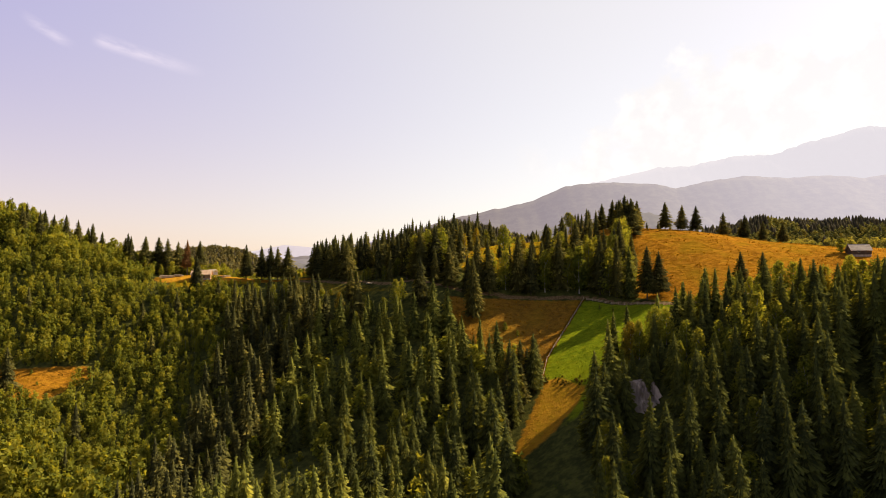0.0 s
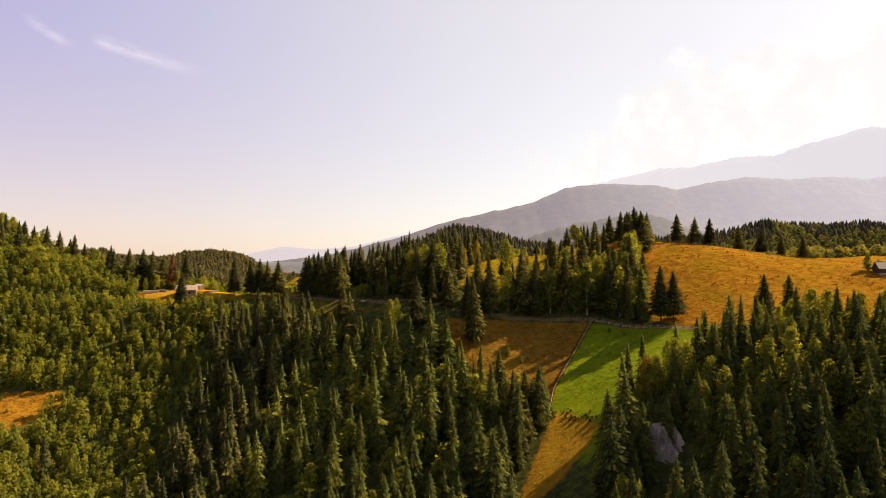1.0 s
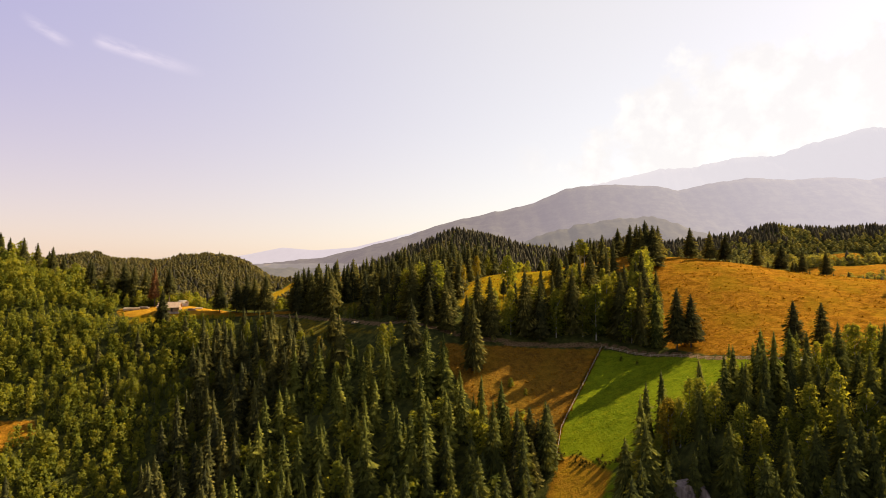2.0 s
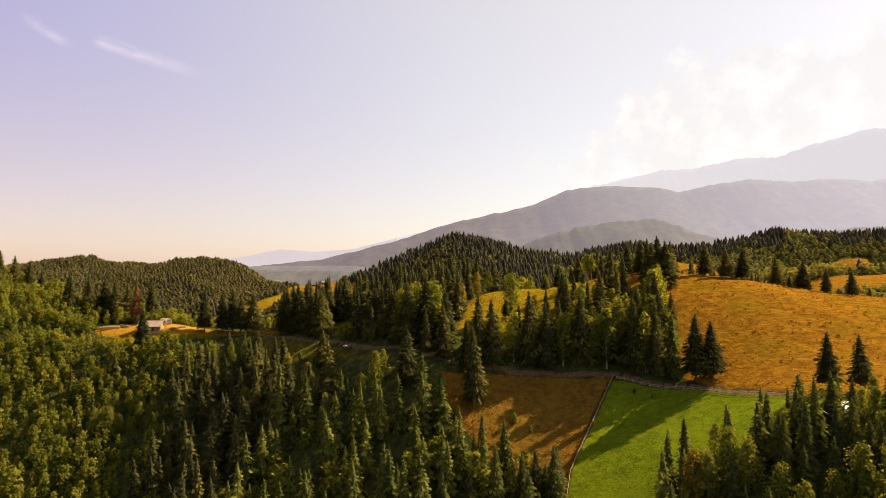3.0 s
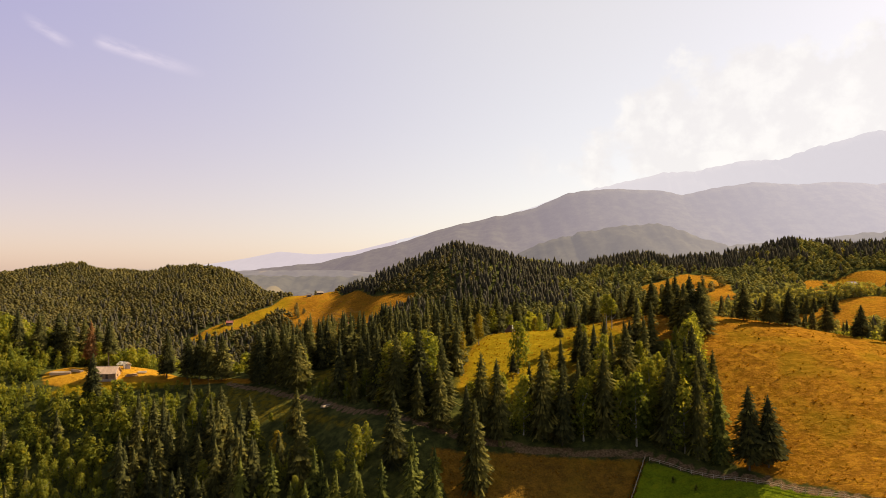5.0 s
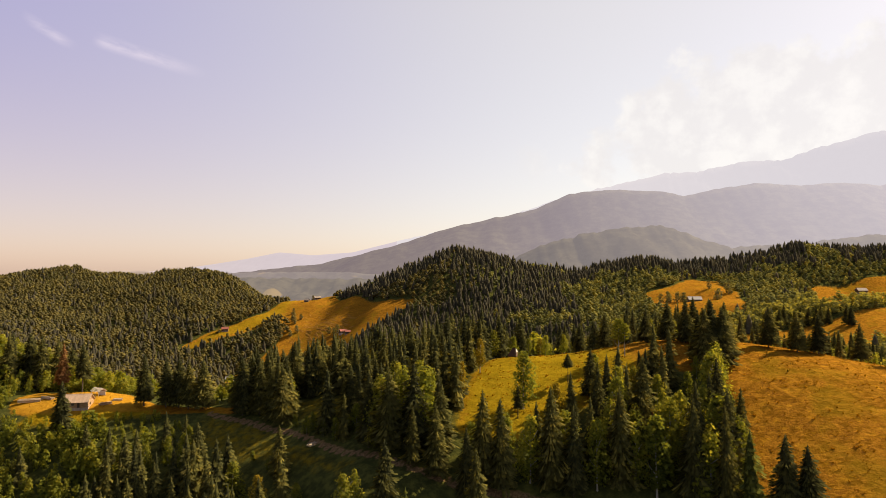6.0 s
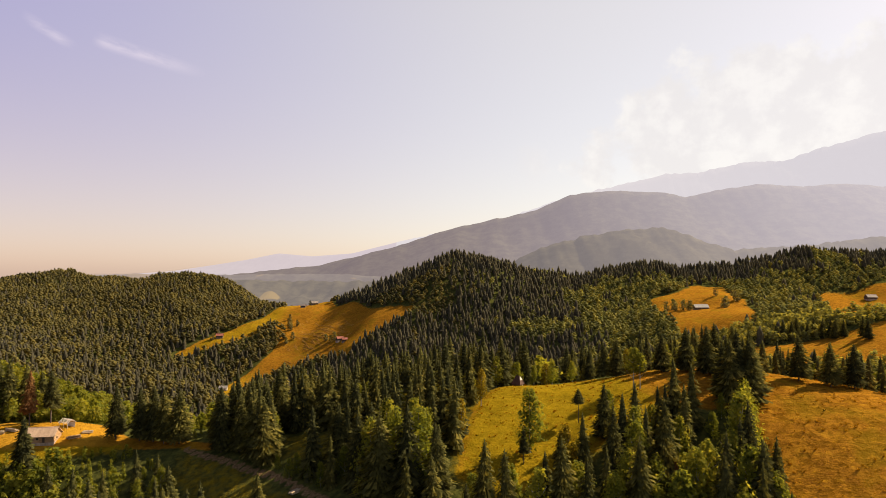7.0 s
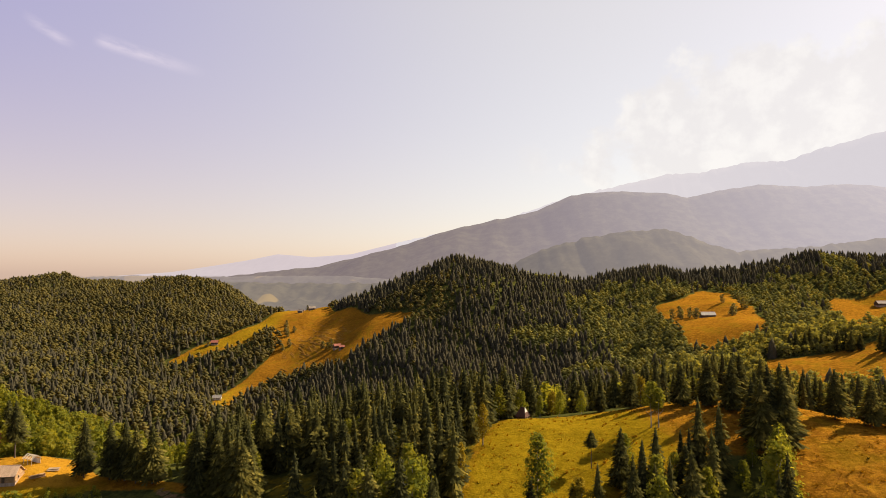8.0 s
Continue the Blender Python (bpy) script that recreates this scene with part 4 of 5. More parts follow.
stand("spruce", [(37, 309, 30), (43, 306, 27), (17, 311, 27), (22, 308, 27), (68, 321, 28), (55, 326, 24), (90, 318, 26), (75, 299, 30), (57, 308, 29), (86, 302, 28), (79, 307, 28), (12, 306, 20), (94, 311, 20), (62, 330, 18), (46, 318, 18), (3, 312, 22), (-4, 316, 18)], "tall spruce of the belt between track and glade", "spruces between track and glade", 0.03, 1.12)
stand("leafy", [(66, 303, 24), (50, 307, 21), (31, 310, 20), (61, 306, 18), (79, 297, 22), (85, 306, 24), (72, 309, 23), (56, 314, 20), (24, 313, 18), (60, 321, 22), (42, 313, 19), (64, 329, 15), (76, 312, 22), (91, 325, 23), (97, 335, 17), (85, 316, 20), (71, 313, 18), (64, 316, 16), (76, 331, 14), (59, 347, 14), (57, 318, 14), (84, 298, 17), (89, 302, 19), (84, 309, 15)], "tall light green broadleaf tree at the meadow's edge", "broadleaf trees at the meadow's edge", 0.05, 0.95)
stand("spruce", [(299, 697, 16), (306, 699, 18), (312, 696, 17), (318, 699, 19), (324, 693, 15), (328, 690, 18), (331, 682, 17), (334, 676, 16), (333, 668, 18), (336, 662, 15), (338, 641, 17), (336, 632, 16), (288, 700, 14)], "dark spruce in the row above the far clearing", "row of far spruces", 0.03, 1.4)
stand("rust", [(70, 318, 13), (-167, 408, 24)], "dead spruce with rust-brown needles", "", 0.22, 0.75)
stand("spruce", [(-160, 411, 23)], "spruce with a long bare stem behind the cabin", "", 0.30, 0.9)
stand("spruce", [(-125, 397, 23), (-115, 396, 22), (-109, 395, 23), (-104, 393, 22), (-97, 391, 21.5)], "tall spruce with bare lower stem at the yard's edge", "spruces beside the yard", 0.09, 1.35)
stand("spruce", [(-148, 376, 22), (-49, 332, 18), (-11, 298, 24), (-208, 300, 24), (-98, 330, 22), (-92, 336, 20), (37, 253, 15), (33, 247, 16), (30, 240, 15), (27, 233, 14), (38, 257, 13), (31, 252, 17), (26, 246, 19), (24, 238, 17), (21, 228, 16), (18, 220, 14), (22, 216, 12), (-130, 362, 17), (-208, 416, 23), (-200, 420, 25), (-194, 426, 26), (-187, 424, 26), (-181, 427, 25), (-214, 424, 23), (-204, 428, 24), (-176, 430, 22)], "single dark spruce rising out of the younger wood", "spruces above the young wood", 0.02, 1.3)
stand("leafy", [(-23, 301, 15), (-20, 304, 11), (-3, 343, 20), (-12, 347, 19), (1, 338, 18), (-34, 350, 7), (-28, 344, 6), (-42, 352, 7)], "light green broadleaf tree beside the track", "broadleaf trees beside the track", 0.02, 0.95)
stand("spruce", [(-76, 378, 24), (-72, 385, 24), (-66, 382, 25), (-80, 388, 22), (-60, 379, 24), (-56, 363, 24), (-62, 369, 22), (-58, 391, 24), (-68, 375, 22), (-48, 389, 24), (-57, 372, 23), (-28, 350, 21), (-12, 323, 27), (-4, 323, 28), (-19, 329, 25), (4, 321, 24), (-50, 336, 13), (-81, 345, 22), (-36, 384, 22), (-24, 360, 23), (-16, 338, 24), (41, 333, 12), (57, 344, 18), (73, 338, 16), (66, 341, 13)], "dark spruce of the belt above the track", "spruces above the track", 0.05, 1.35)
stand("leafy", [(-15, 328, 23), (-1, 326, 25), (-8, 330, 24), (-12, 306, 9), (-32, 341, 8), (-44, 350, 7), (-37, 346, 6), (-50, 358, 5), (64, 335, 16), (95, 330, 19)], "light green broadleaf tree above the track", "broadleaf trees above the track", 0.04, 0.95)
stand("gold", [(12, 348, 15), (20, 376, 14)], "broadleaf tree with yellowing leaves at the glade", "", 0.2, 0.7)
stand("leafy", [(28, 404, 13), (44, 408, 9), (52, 410, 10), (60, 408, 9), (22, 410, 12), (38, 414, 11)], "light green broadleaf tree behind the glade", "broadleaf trees behind the glade", 0.1, 0.95)


# ---------------------------------------------------------------- rock, fences, buildings
def rock_face(x, y, wide, high, turn):
    """A ribbed limestone cliff that leans out of the wooded slope."""
    bm = bmesh.new()
    nx, nz, grid = 34, 30, []
    for j in range(nz + 1):
        row = []
        for i in range(nx + 1):
            u, v = i / nx * 2 - 1, j / nz
            edge = max(0.0, 1 - abs(u) ** 3) * (1 - max(0, v - 0.75) * 1.6)
            k = noise.fractal(Vector((u * 5, v * 1.4, 4)), 0.75, 2.2, 5) + 0.7 * abs(noise.noise(Vector((u * 7, v * 1.2, 9))))
            top = high * (0.8 + 0.25 * noise.noise(Vector((u * 3, 2, 2))))
            row.append(bm.verts.new((u * wide / 2, -(1.0 + 4.4 * k) * edge + v * 3.0 + 3.5 * abs(u) ** 3, v * top - 1.5)))
        grid.append(row)
    for j in range(nz):
        for i in range(nx):
            bm.faces.new((grid[j][i], grid[j][i + 1], grid[j + 1][i + 1], grid[j + 1][i]))
    back = [bm.verts.new((u * wide / 2, 7, z)) for u, z in ((-1, -1.5), (1, -1.5), (1, high * 0.7), (-1, high * 0.7))]
    bm.faces.new(back[::-1])
    bm.faces.new([*grid[nz], back[2], back[3]][::-1])
    bm.faces.new([*[r[0] for r in grid][::-1], back[0], back[3]][::-1])
    bm.faces.new([*[r[nx] for r in grid], back[2], back[1]][::-1])
    me = bpy.data.meshes.new("rock_face")
    bm.to_mesh(me)
    bm.free()
    me.materials.append(stone)
    ob = new("rock_face", me)
    ob.matrix_basis = pose(x, y, ground_at(x, y) - 2, 0, 0, turn)
    return tagged(ob, "pale ribbed limestone rock face among spruces", "rock")


rock_face(64.5, 193.5, 8.5, 11, 24)


def fence(line, label, gap=2.6, high=1.25):
    """Posts with two slack rails that follow the ground."""
    pts = []
    for (ax, ay), (bx, by) in zip(line, line[1:]):
        k = max(1, round(math.hypot(bx - ax, by - ay) / gap))
        pts += [(ax + (bx - ax) * i / k, ay + (by - ay) * i / k) for i in range(k)]
    pts.append(line[-1])
    r = random.Random(len(pts))
    top = thing("fence", pose(*pts[0], ground_at(*pts[0])), label, "fence")
    o = Vector((*pts[0], ground_at(*pts[0])))
    feet = [Vector((x, y, ground_at(x, y))) - o for x, y in pts]
    for f in feet:
        h = high * r.uniform(0.9, 1.1)
        part("post", tube([f - Vector((0, 0, 0.4)), f + Vector((r.uniform(-.06, .06), r.uniform(-.06, .06), h))], [0.09, 0.07], 6), weathered, top)
    for a, b in zip(feet, feet[1:]):
        for hz in (0.45, 0.95):
            ra, rb = Vector((0, 0, hz + r.uniform(-.05, .05))), Vector((0, 0, hz + r.uniform(-.05, .05)))
            part("rail", tube([a + ra, (a + b) / 2 + (ra + rb) / 2 - Vector((0, 0, 0.04)), b + rb], [0.065, 0.055, 0.06], 5), weathered, top)
    return top


fence([(67, 298), (55, 279), (43, 260), (39, 248)], "weathered pale pole fence down the green field")
fence([(68, 297), (83, 286), (95, 278), (107, 264), (116, 250), (128, 235), (150, 213)], "weathered pole fence along the track above the field", 3.0, 1.1)


def gable_house(name, x, y, turn, length, depth, wall_h, rise, wall_mat, roof_mat, label, category, windows=2, logs=False, chimney=False, eave=0.6, group=""):
    """A small house: four walls, pitched roof of two slabs, gables, door, windows with frames."""
    corner = [ground_at(x + sx * length / 2 * 0.7, y + sy * depth / 2 * 0.7) for sx in (-1, 1) for sy in (-1, 1)]
    top = thing(name, pose(x, y, min(corner) - 0.1, 0, 0, turn), label, category, group)
    foot = 0.5 * (max(corner) - min(corner)) + 0.3
    part("base", box(length + 0.3, depth + 0.3, foot, bevel=0.05), stone, top)
    th, z0 = 0.25, foot
    if logs:
        n = round(wall_h / 0.28)
        for side in (-1, 1):
            wall = part("wall", tube([(-length / 2, side * depth / 2, z0 + 0.14), (length / 2, side * depth / 2, z0 + 0.14)], [0.15, 0.15], 6), wall_mat, top)
            for i in range(1, n):
                part("log", tube([(-length / 2 - 0.2, side * depth / 2, z0 + 0.14 + i * 0.28), (length / 2 + 0.2, side * depth / 2, z0 + 0.14 + i * 0.28)], [0.15, 0.145], 6), wall_mat, wall)
            end = part("end_wall", tube([(side * length / 2, -depth / 2, z0 + 0.26), (side * length / 2, depth / 2, z0 + 0.26)], [0.15, 0.15], 6), wall_mat, top)
            for i in range(1, n):
                part("log", tube([(side * length / 2, -depth / 2 - 0.2, z0 + 0.26 + i * 0.28), (side * length / 2, depth / 2 + 0.2, z0 + 0.26 + i * 0.28)], [0.15, 0.145], 6), wall_mat, end)
    else:
        for side in (-1, 1):
            part("wall", box(length, th, wall_h, (0, side * (depth / 2 - th / 2), z0), bevel=0.02), wall_mat, top)
            part("end_wall", box(th, depth - 2 * th - 0.01, wall_h, (side * (length / 2 - th / 2), 0, z0), bevel=0.02), wall_mat, top)
    for side in (-1, 1):
        bm = bmesh.new()
        q = [bm.verts.new((side * (length / 2 - d), yy, z0 + wall_h + zz)) for d in (0.02, 0.2) for yy, zz in ((-depth / 2, 0), (depth / 2, 0), (0, rise))]
        bm.faces.new(q[:3]), bm.faces.new(q[3:][::-1])
        for a, b in ((0, 1), (1, 2), (2, 0)):
            bm.faces.new((q[b], q[a], q[a + 3], q[b + 3]))
        bmesh.ops.recalc_face_normals(bm, faces=bm.faces[:])
        part("gable", bm, wall_mat, top)
    slope = math.hypot(depth / 2 + eave, rise * (depth / 2 + eave) / (depth / 2))
    ang = math.degrees(math.atan2(rise, depth / 2))
    for side in (-1, 1):
        roof = part("roof", box(length + 2 * eave, slope, 0.14, (0, side * (depth / 4 + eave / 2), z0 + wall_h + rise / 2 - eave * rise / depth + 0.05), (-side * ang, 0, 0), 0.02), roof_mat, top)
        for i in range(int((length + 2 * eave) / 0.9)):
            part("batten", box(0.07, slope, 0.05, (-length / 2 - eave + 0.5 + i * 0.9, side * (depth / 4 + eave / 2), z0 + wall_h + rise / 2 - eave * rise / depth + 0.16), (-side * ang, 0, 0)), roof_mat, roof)
    part("ridge_cap", box(length + 2 * eave + 0.1, 0.35, 0.1, (0, 0, z0 + wall_h + rise + 0.14), bevel=0.03), roof_mat, top)
    front = -depth / 2 - (0.16 if logs else 0)
    door = part("door", box(1.0, 0.1, 2.0, (length * 0.18, front - 0.03, z0), bevel=0.02), dark_wood, top)
    part("door_handle", box(0.06, 0.08, 0.16, (length * 0.18 + 0.38, front - 0.11, z0 + 1.0)), tin, door)
    for i in range(windows):
        wx = -length / 2 + length * (0.6 * (i + 0.6) / max(1, windows))
        win = part("window", box(1.1, 0.1, 1.1, (wx, front - 0.03, z0 + 0.95), bevel=0.02), weathered, top)
        for sx in (-1, 1):
            part("pane", box(0.44, 0.04, 0.92, (wx + sx * 0.25, front - 0.08, z0 + 1.04)), glass, win)
    win = part("window", box(0.1, 1.0, 1.0, (length / 2 + (0.14 if logs else 0.02), -depth * 0.1, z0 + 0.9), bevel=0.02), weathered, top)
    part("pane", box(0.04, 0.8, 0.8, (length / 2 + (0.2 if logs else 0.08), -depth * 0.1, z0 + 1.0)), glass, win)
    if chimney:
        part("chimney", box(0.6, 0.6, 1.6, (-length * 0.2, depth * 0.1, z0 + wall_h + rise - 0.6), bevel=0.03), lime_wall, top)
    return top


gable_house("cabin", -151, 391.5, 8, 11, 6.5, 2.6, 2.5, log_wood, sheet_roof, "log cabin with a tan sheet roof in the yard", "cabin", 2, True)
gable_house("barn", 199, 299, -8, 8.6, 5.5, 2.3, 2.6, dark_wood, shingle, "dark wooden barn with a grey shingle roof on the meadow", "barn", 1, True)
gable_house("shed", 108, 226, 24, 6.5, 4.5, 2.3, 1.5, dark_wood, tin, "small dark shed with a pale tin roof beside the field", "shed", 1)
for x, y, turn, ln, dp, wm, rm, said in (
        (-208, 1332, 12, 22, 9, lime_wall, tin, "white farmhouse with a pale roof on the ridge meadow"),
        (-224, 1262, 20, 11, 7, dark_wood, shingle, "dark hay barn with a grey roof on the ridge meadow"),
        (-240, 1244, -10, 8, 6, dark_wood, shingle, "small dark hay barn on the ridge meadow"),
        (-144, 1052, 35, 10, 6, dark_wood, red_roof, "dark barn with a reddish roof on the golden slope"),
        (-133, 1026, 20, 7, 5, dark_wood, red_roof, "small dark shed with a reddish roof on the slope"),
        (-345, 1128, 15, 10, 7, dark_wood, red_roof, "dark barn with a reddish roof at the meadow's tip"),
        (-285, 976, 10, 10, 6, lime_wall, tin, "pale house with a grey roof at the slope's foot"),
        (322, 915, 4, 17, 8, dark_wood, tin, "long barn with a pale tin roof in the far clearing"),
        (610, 1030, 4, 14, 8, dark_wood, shingle, "dark barn with a grey roof on the eastern clearing")):
    gable_house("barn" if "barn" in said else ("shed" if "shed" in said else "farmhouse"), x, y, turn, ln, dp, 3.0, dp * 0.42, wm, rm, said, "barn" if "barn" in said else ("shed" if "shed" in said else "house"), 2, False, "house" in said)


def pyramid_hut(x, y):
    top = thing("hut", pose(x, y, ground_at(x, y) - 0.1, 0, 0, 56) @ Matrix.Scale(0.8, 4), "small brown hut with a steep roof and pale front panel", "hut")
    for sx, sy in ((1, 0), (-1, 0), (0, 1), (0, -1)):
        part("wall", box(0.2 if sx else 4.6, 4.2 if sx else 0.2, 1.6, (sx * 2.2, sy * 2.2, 0), bevel=0.02), dark_wood, top)
    bm = bmesh.new()
    q = [bm.verts.new(p) for p in ((-3.0, -2.8, 1.4), (3.0, -2.8, 1.4), (3.0, 2.8, 1.4), (-3.0, 2.8, 1.4), (0, -0.9, 5.6), (0, 0.9, 5.6))]
    bm.faces.new(q[:4][::-1])
    for face in ((0, 1, 4), (1, 2, 5, 4), (2, 3, 5), (3, 0, 4, 5)):
        bm.faces.new([q[i] for i in face])
    part("roof", bm, brown_roof, top)
    # thin pale triangle laid on the upper front of the brown roof
    bm = bmesh.new()
    lo, hi = [Vector((-1.45, -1.8, 3.4)), Vector((1.45, -1.8, 3.4))], Vector((0, -0.95, 5.5))
    out = Vector((0, -0.12, 0.04))
    q = [bm.verts.new(p) for p in (*lo, hi, lo[0] + out, lo[1] + out, hi + out)]
    bm.faces.new(q[:3][::-1]), bm.faces.new(q[3:])
    for i, j in ((0, 1), (1, 2), (2, 0)):
        bm.faces.new((q[i], q[j], q[j + 3], q[i + 3]))
    part("gable", bm, lime_wall, top, "pale triangular panel on the roof front")
    part("door", box(0.9, 0.08, 1.5, (0.4, -2.34, 0), bevel=0.02), weathered, top)


pyramid_hut(37, 405)


def pavilion(x, y):
    """Open timber frame with a half-boarded roof."""
    top = thing("timber_shelter", pose(x, y, ground_at(x, y), 0, 0, -25) @ Matrix.Scale(0.8, 4), "pale new timber shelter with a half-boarded roof in the yard", "shelter")
    for px in (-3, 0, 3):
        for py in (-2, 2):
            part("post", box(0.22, 0.22, 2.6, (px, py, -0.1), bevel=0.02), weathered, top)
    for py in (-2, 2):
        part("beam", box(7.0, 0.2, 0.22, (0, py, 2.5), bevel=0.02), weathered, top)
    for i in range(8):
        for s in (-1, 1):
            part("rafter", box(0.14, 3.1, 0.16, (-3.4 + i * 0.97, s * 1.25, 3.35), (-s * 35, 0, 0), 0.01), lime_wall, top)
    for i in range(5):
        part("roof_board", box(7.2, 0.42, 0.05, (0, 0.45 + i * 0.46, 4.1 - i * 0.33), (-35, 0, 0)), weathered, top)
    part("back_wall", box(6.0, 0.12, 2.3, (0, 1.92, 0), bevel=0.01), lime_wall, top)


pavilion(-149, 404.5)


def stack(x, y, turn, n, length, label, mat):
    top = thing("log_pile", pose(x, y, ground_at(x, y), 0, 0, turn), label, "logs")
    r = random.Random(n)
    for i in range(n):
        a, lv = i % 4, i // 4
        yy, rr = (a - 1.5 + 0.5 * (lv % 2)) * 0.55 + r.uniform(-.1, .1), r.uniform(0.18, 0.27)
        ln = length * r.uniform(0.8, 1.05)
        part("log", tube([(-ln / 2, yy, 0.25 + lv * 0.42), (ln / 2, yy + r.uniform(-.3, .3), 0.25 + lv * 0.42)], [rr, rr * 0.85], 7), mat, top)


stack(-176, 399, 20, 14, 9, "heap of pale peeled logs at the yard's edge", weathered)
stack(-170, 402, -25, 9, 7, "heap of pale logs beside the woodpile", weathered)
stack(-140, 394, 50, 10, 5, "stack of sawn timber beside the cabin", log_wood)
stack(-138, 400, 10, 8, 4, "stack of pale boards behind the cabin", weathered)
stack(-40, 342, 60, 7, 5, "felled logs beside the track", weathered)


# ---------------------------------------------------------------- small growth
def tussock_shape(rng):
    V, F = [], []
    for _ in range(9):
        a, ln = rng.uniform(0, 6.3), rng.uniform(0.35, 0.8)
        b, c, s = len(V), math.cos(a), math.sin(a)
        V.extend([(c * 0.05 - s * 0.16, s * 0.05 + c * 0.16, 0), (c * 0.05 + s * 0.16, s * 0.05 - c * 0.16, 0), (c * ln * 0.6, s * ln * 0.6, ln * rng.uniform(0.6, 1.1))])
        F.append((b, b + 1, b + 2))
    return np.array(V), np.array(F)


grass_tuft = foliage("grass_tuft", (0.20, 0.095, 0.007), (0.36, 0.175, 0.012), (0.48, 0.26, 0.022), True, 0.3)
weed = foliage("weed", (0.03, 0.03, 0.008), (0.08, 0.07, 0.012), (0.16, 0.11, 0.02), True, 0.2)
green_tuft = foliage("green_tuft", (0.05, 0.085, 0.002), (0.11, 0.16, 0.003), (0.20, 0.23, 0.006), True, 0.3)
TUSSOCKS = [tussock_shape(rng) for _ in range(5)]


def strewn(poly, count, lo, hi, seed, margin=1.0):
    r = np.random.RandomState(seed)
    xs, ys = [p[0] for p in poly], [p[1] for p in poly]
    x, y = r.uniform(min(xs), max(xs), count * 3), r.uniform(min(ys), max(ys), count * 3)
    keep = np.nonzero((inside(x, y, poly) > margin) & (off_track(x, y) > 2.2) & (x < 230))[0][:count]
    return [(x[i], y[i], lo + (hi - lo) * r.random_sample() ** 2, r.uniform(0.8, 1.6)) for i in keep]


wood("meadow_grass_tufts", "dry golden grass tufts on the meadow", strewn(MEADOW, 9000, 0.5, 1.5, 1) + strewn(STUBBLE, 1200, 0.5, 1.3, 2) + strewn(YARD, 900, 0.4, 1.0, 3), TUSSOCKS, grass_tuft, 1.0, "grass")
wood("meadow_weeds", "dark low weeds dotted over the meadow", strewn(MEADOW, 110, 0.4, 1.4, 4) + strewn(HOLLOW, 30, 0.8, 2.2, 5), TUSSOCKS, weed, 1.0, "weeds")
r = random.Random(77)
rim = [(float(np.interp(298 - 50 * k / 420, [248, 260, 279, 298], [39, 43, 55, 67])) - 0.4 + r.gauss(0, 0.5), 298 - 50 * k / 420, r.uniform(0.6, 1.5), r.uniform(1.0, 1.8)) for k in range(420)]
wood("fence_grass_tufts", "tall dry grass along the pole fence", rim, TUSSOCKS, grass_tuft, 1.0, "grass")
wood("field_grass_tufts", "lush green grass tufts on the field", strewn(FIELD, 2600, 0.35, 0.9, 6), TUSSOCKS, green_tuft, 1.0, "grass")
tree("leafy", 193.5, 303.5, 7.5, 1.5, "dark rounded tree beside the barn on the meadow")
r = random.Random(33)
brush = [(41 + 17 * k / 60 + r.gauss(0, 1.2), 249 - 22 * k / 60 + r.gauss(0, 1.2), r.uniform(0.4, 1.5), r.uniform(1.2, 2.4)) for k in range(60)]
wood("brush_line", "low dark brush and stones along the field's lower edge", brush, LEAFY_MID, weed, 12.0, "brush")
for x, y, h in [(-40, 318, 6), (-36, 311, 5), (-29, 304, 7), (-46, 326, 4), (-8, 301, 6), (3, 297, 5), (-54, 338, 4), (-62, 346, 4), (-216, 312, 3.5), (-208, 318, 2.5), (-222, 308, 4.5), (-200, 310, 2.0), (72, 288, 2.0), (77, 284, 1.8), (28, 282, 4.0), (33, 278, 3.0)]:
    tree("leafy", x, y, h, 1.5, "low leafy bush on open grass", "bushes on the open grass")
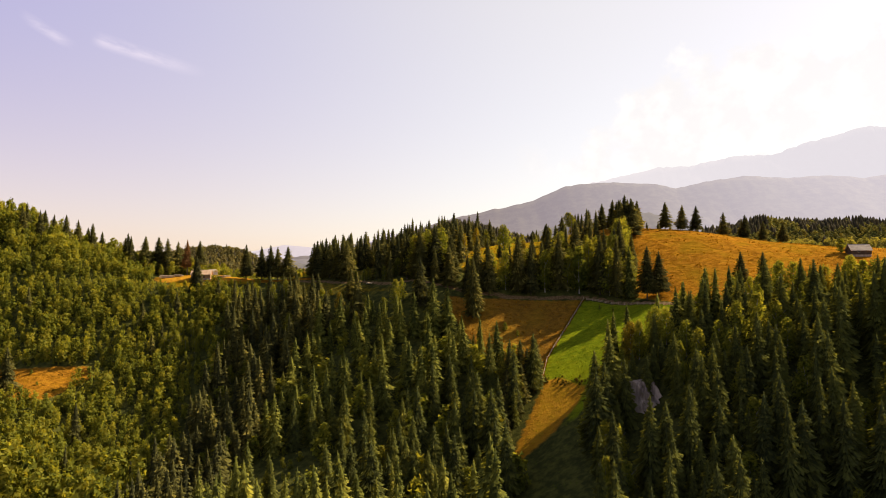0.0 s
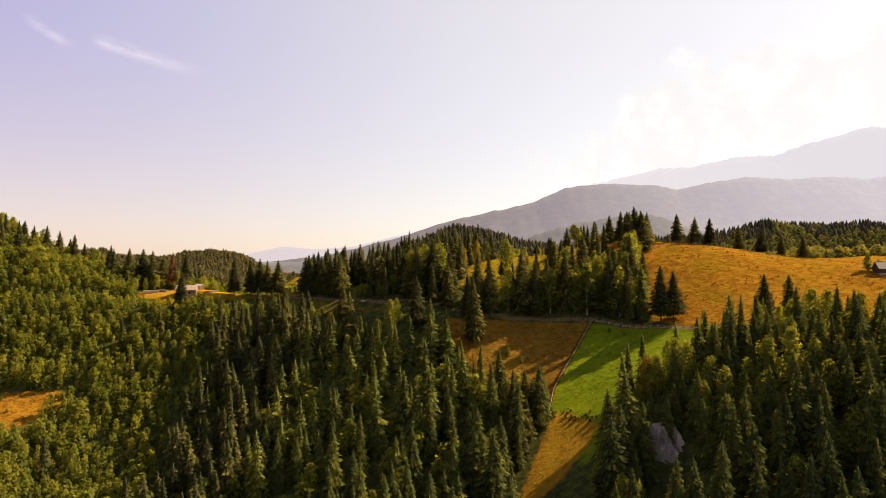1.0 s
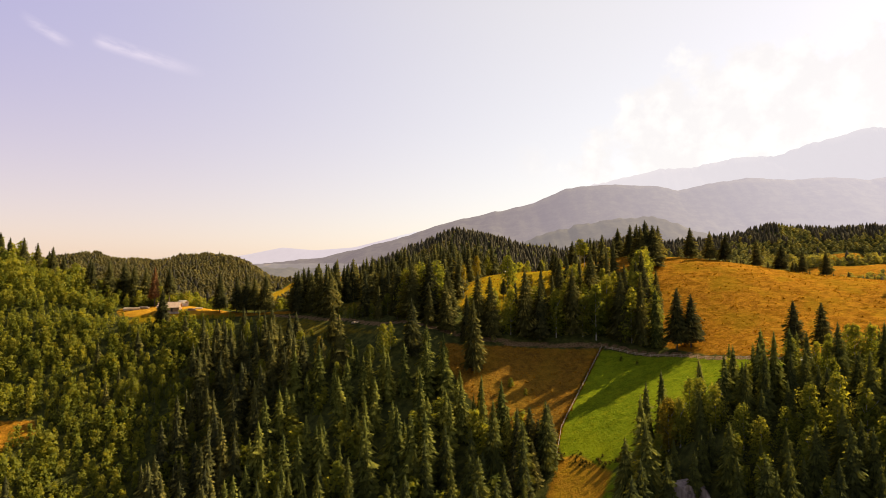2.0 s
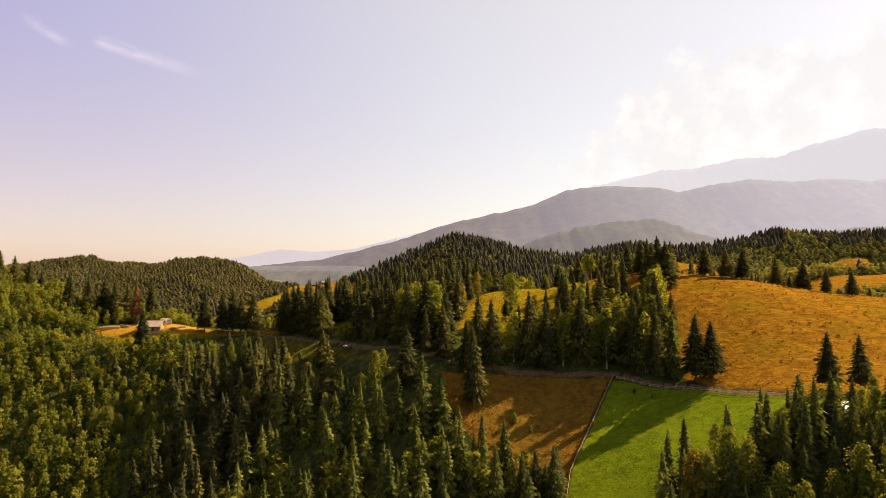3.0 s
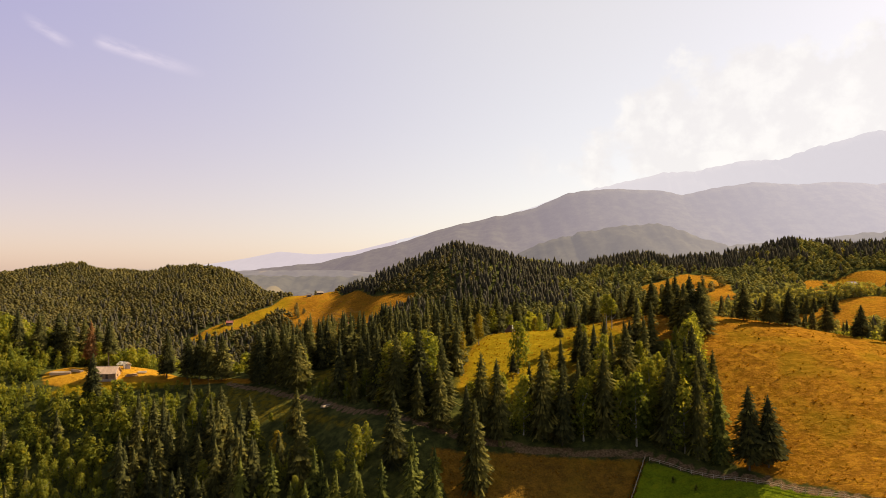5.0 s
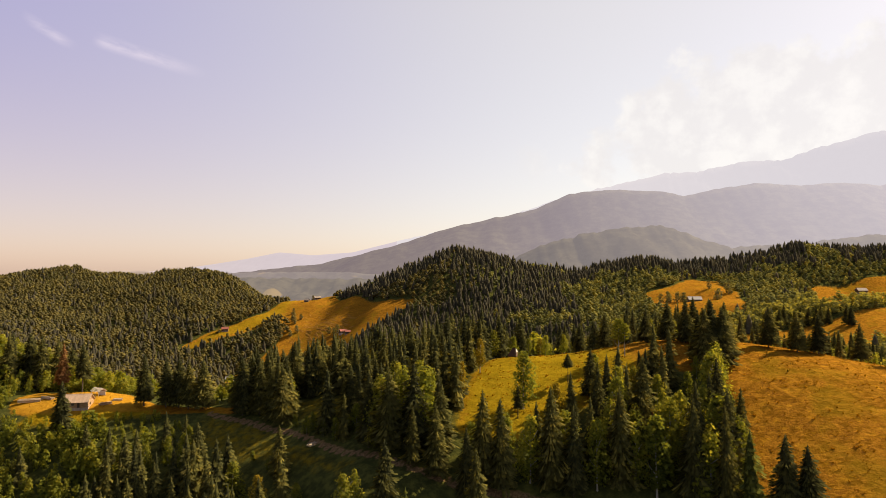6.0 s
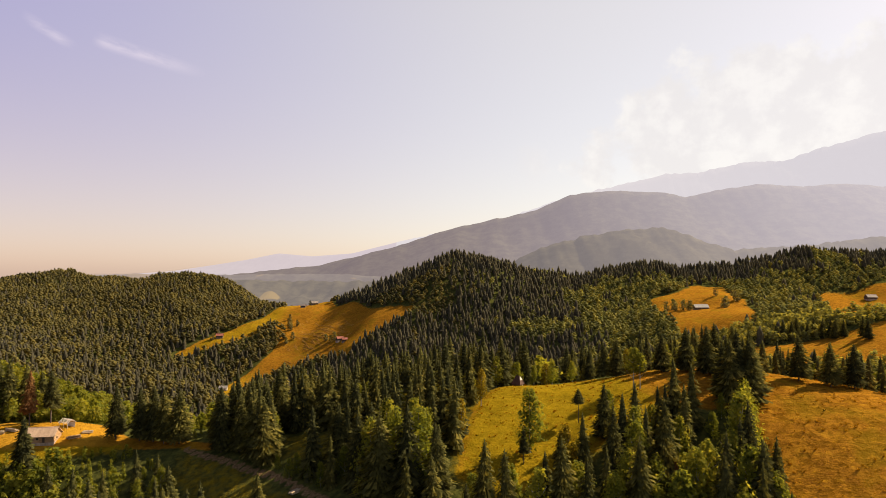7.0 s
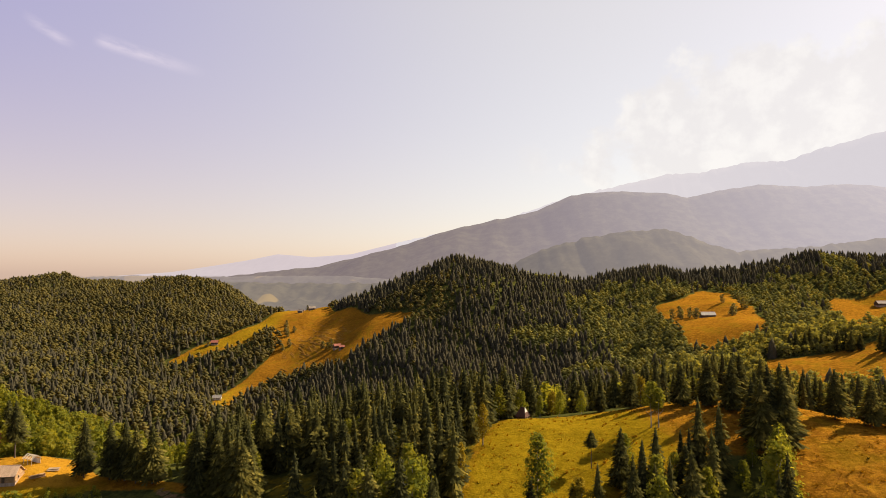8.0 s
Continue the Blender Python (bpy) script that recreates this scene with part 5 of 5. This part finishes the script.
for x, y in [(-244, 1160), (-238, 1150), (-232, 1166), (-246, 1172), (-228, 1118), (-160, 1066), (-168, 1072), (-154, 1064), (-352, 1120), (-250, 1190), (-236, 1108), (300, 912), (292, 920), (345, 900), (352, 912), (330, 1040), (-330, 1160), (-240, 1300), (312, 925), (305, 905), (288, 908), (281, 918), (294, 930), (372, 930), (360, 960), (410, 1010), (395, 990)]:
    tree("olive", x, y, r.uniform(9, 14), 1.35, "rounded olive green tree on the far meadow", "trees on the far meadows")


# ---------------------------------------------------------------- mown hay in rows on the far meadow
dry_hay = foliage("dry_hay", (0.22, 0.10, 0.02), (0.36, 0.18, 0.03), (0.50, 0.28, 0.06), False, 0.1)


def hay_row(x, y, turn, length, seed):
    """A long low swath of raked hay that follows the slope."""
    r = random.Random(seed)
    n, V, F = max(4, int(length / 4)), [], []
    for i in range(n + 1):
        s = (i / n - 0.5) * length
        a = math.radians(turn) + 0.10 * math.sin(s / 14 + seed)
        px, py = x + math.cos(a) * s, y + math.sin(a) * s
        w, h = r.uniform(0.6, 1.2), r.uniform(0.2, 0.5) * (0.2 if i in (0, n) else 1)
        for q, k in ((-w, -0.1), (-w * 0.4, h * 0.9), (w * 0.4, h), (w, -0.1)):
            qx, qy = px - math.sin(a) * q, py + math.cos(a) * q
            V.append((qx, qy, ground_at(qx, qy) + k))
    for i in range(n):
        for j in range(3):
            b = i * 4 + j
            F += [(b, b + 4, b + 5), (b, b + 5, b + 1)]
    return V, F


VS, FS = [], []
for k in range(110):
    along, aside = r.gauss(0, 34), r.gauss(0, 22)
    v, f = hay_row(-182 + 0.6 * along + 0.8 * aside, 1104 - 0.8 * along + 0.6 * aside, 126 + r.gauss(0, 6), r.uniform(9, 26), k)
    FS += [tuple(i + len(VS) for i in t) for t in f]
    VS += v
hay = tri_mesh("hay_rows", VS, FS, dry_hay, np.random.RandomState(2).uniform(0, 1, len(FS)))
tagged(new("hay_rows", hay), "raked rows of dry hay on the golden slope", "hay", kind="stuff")
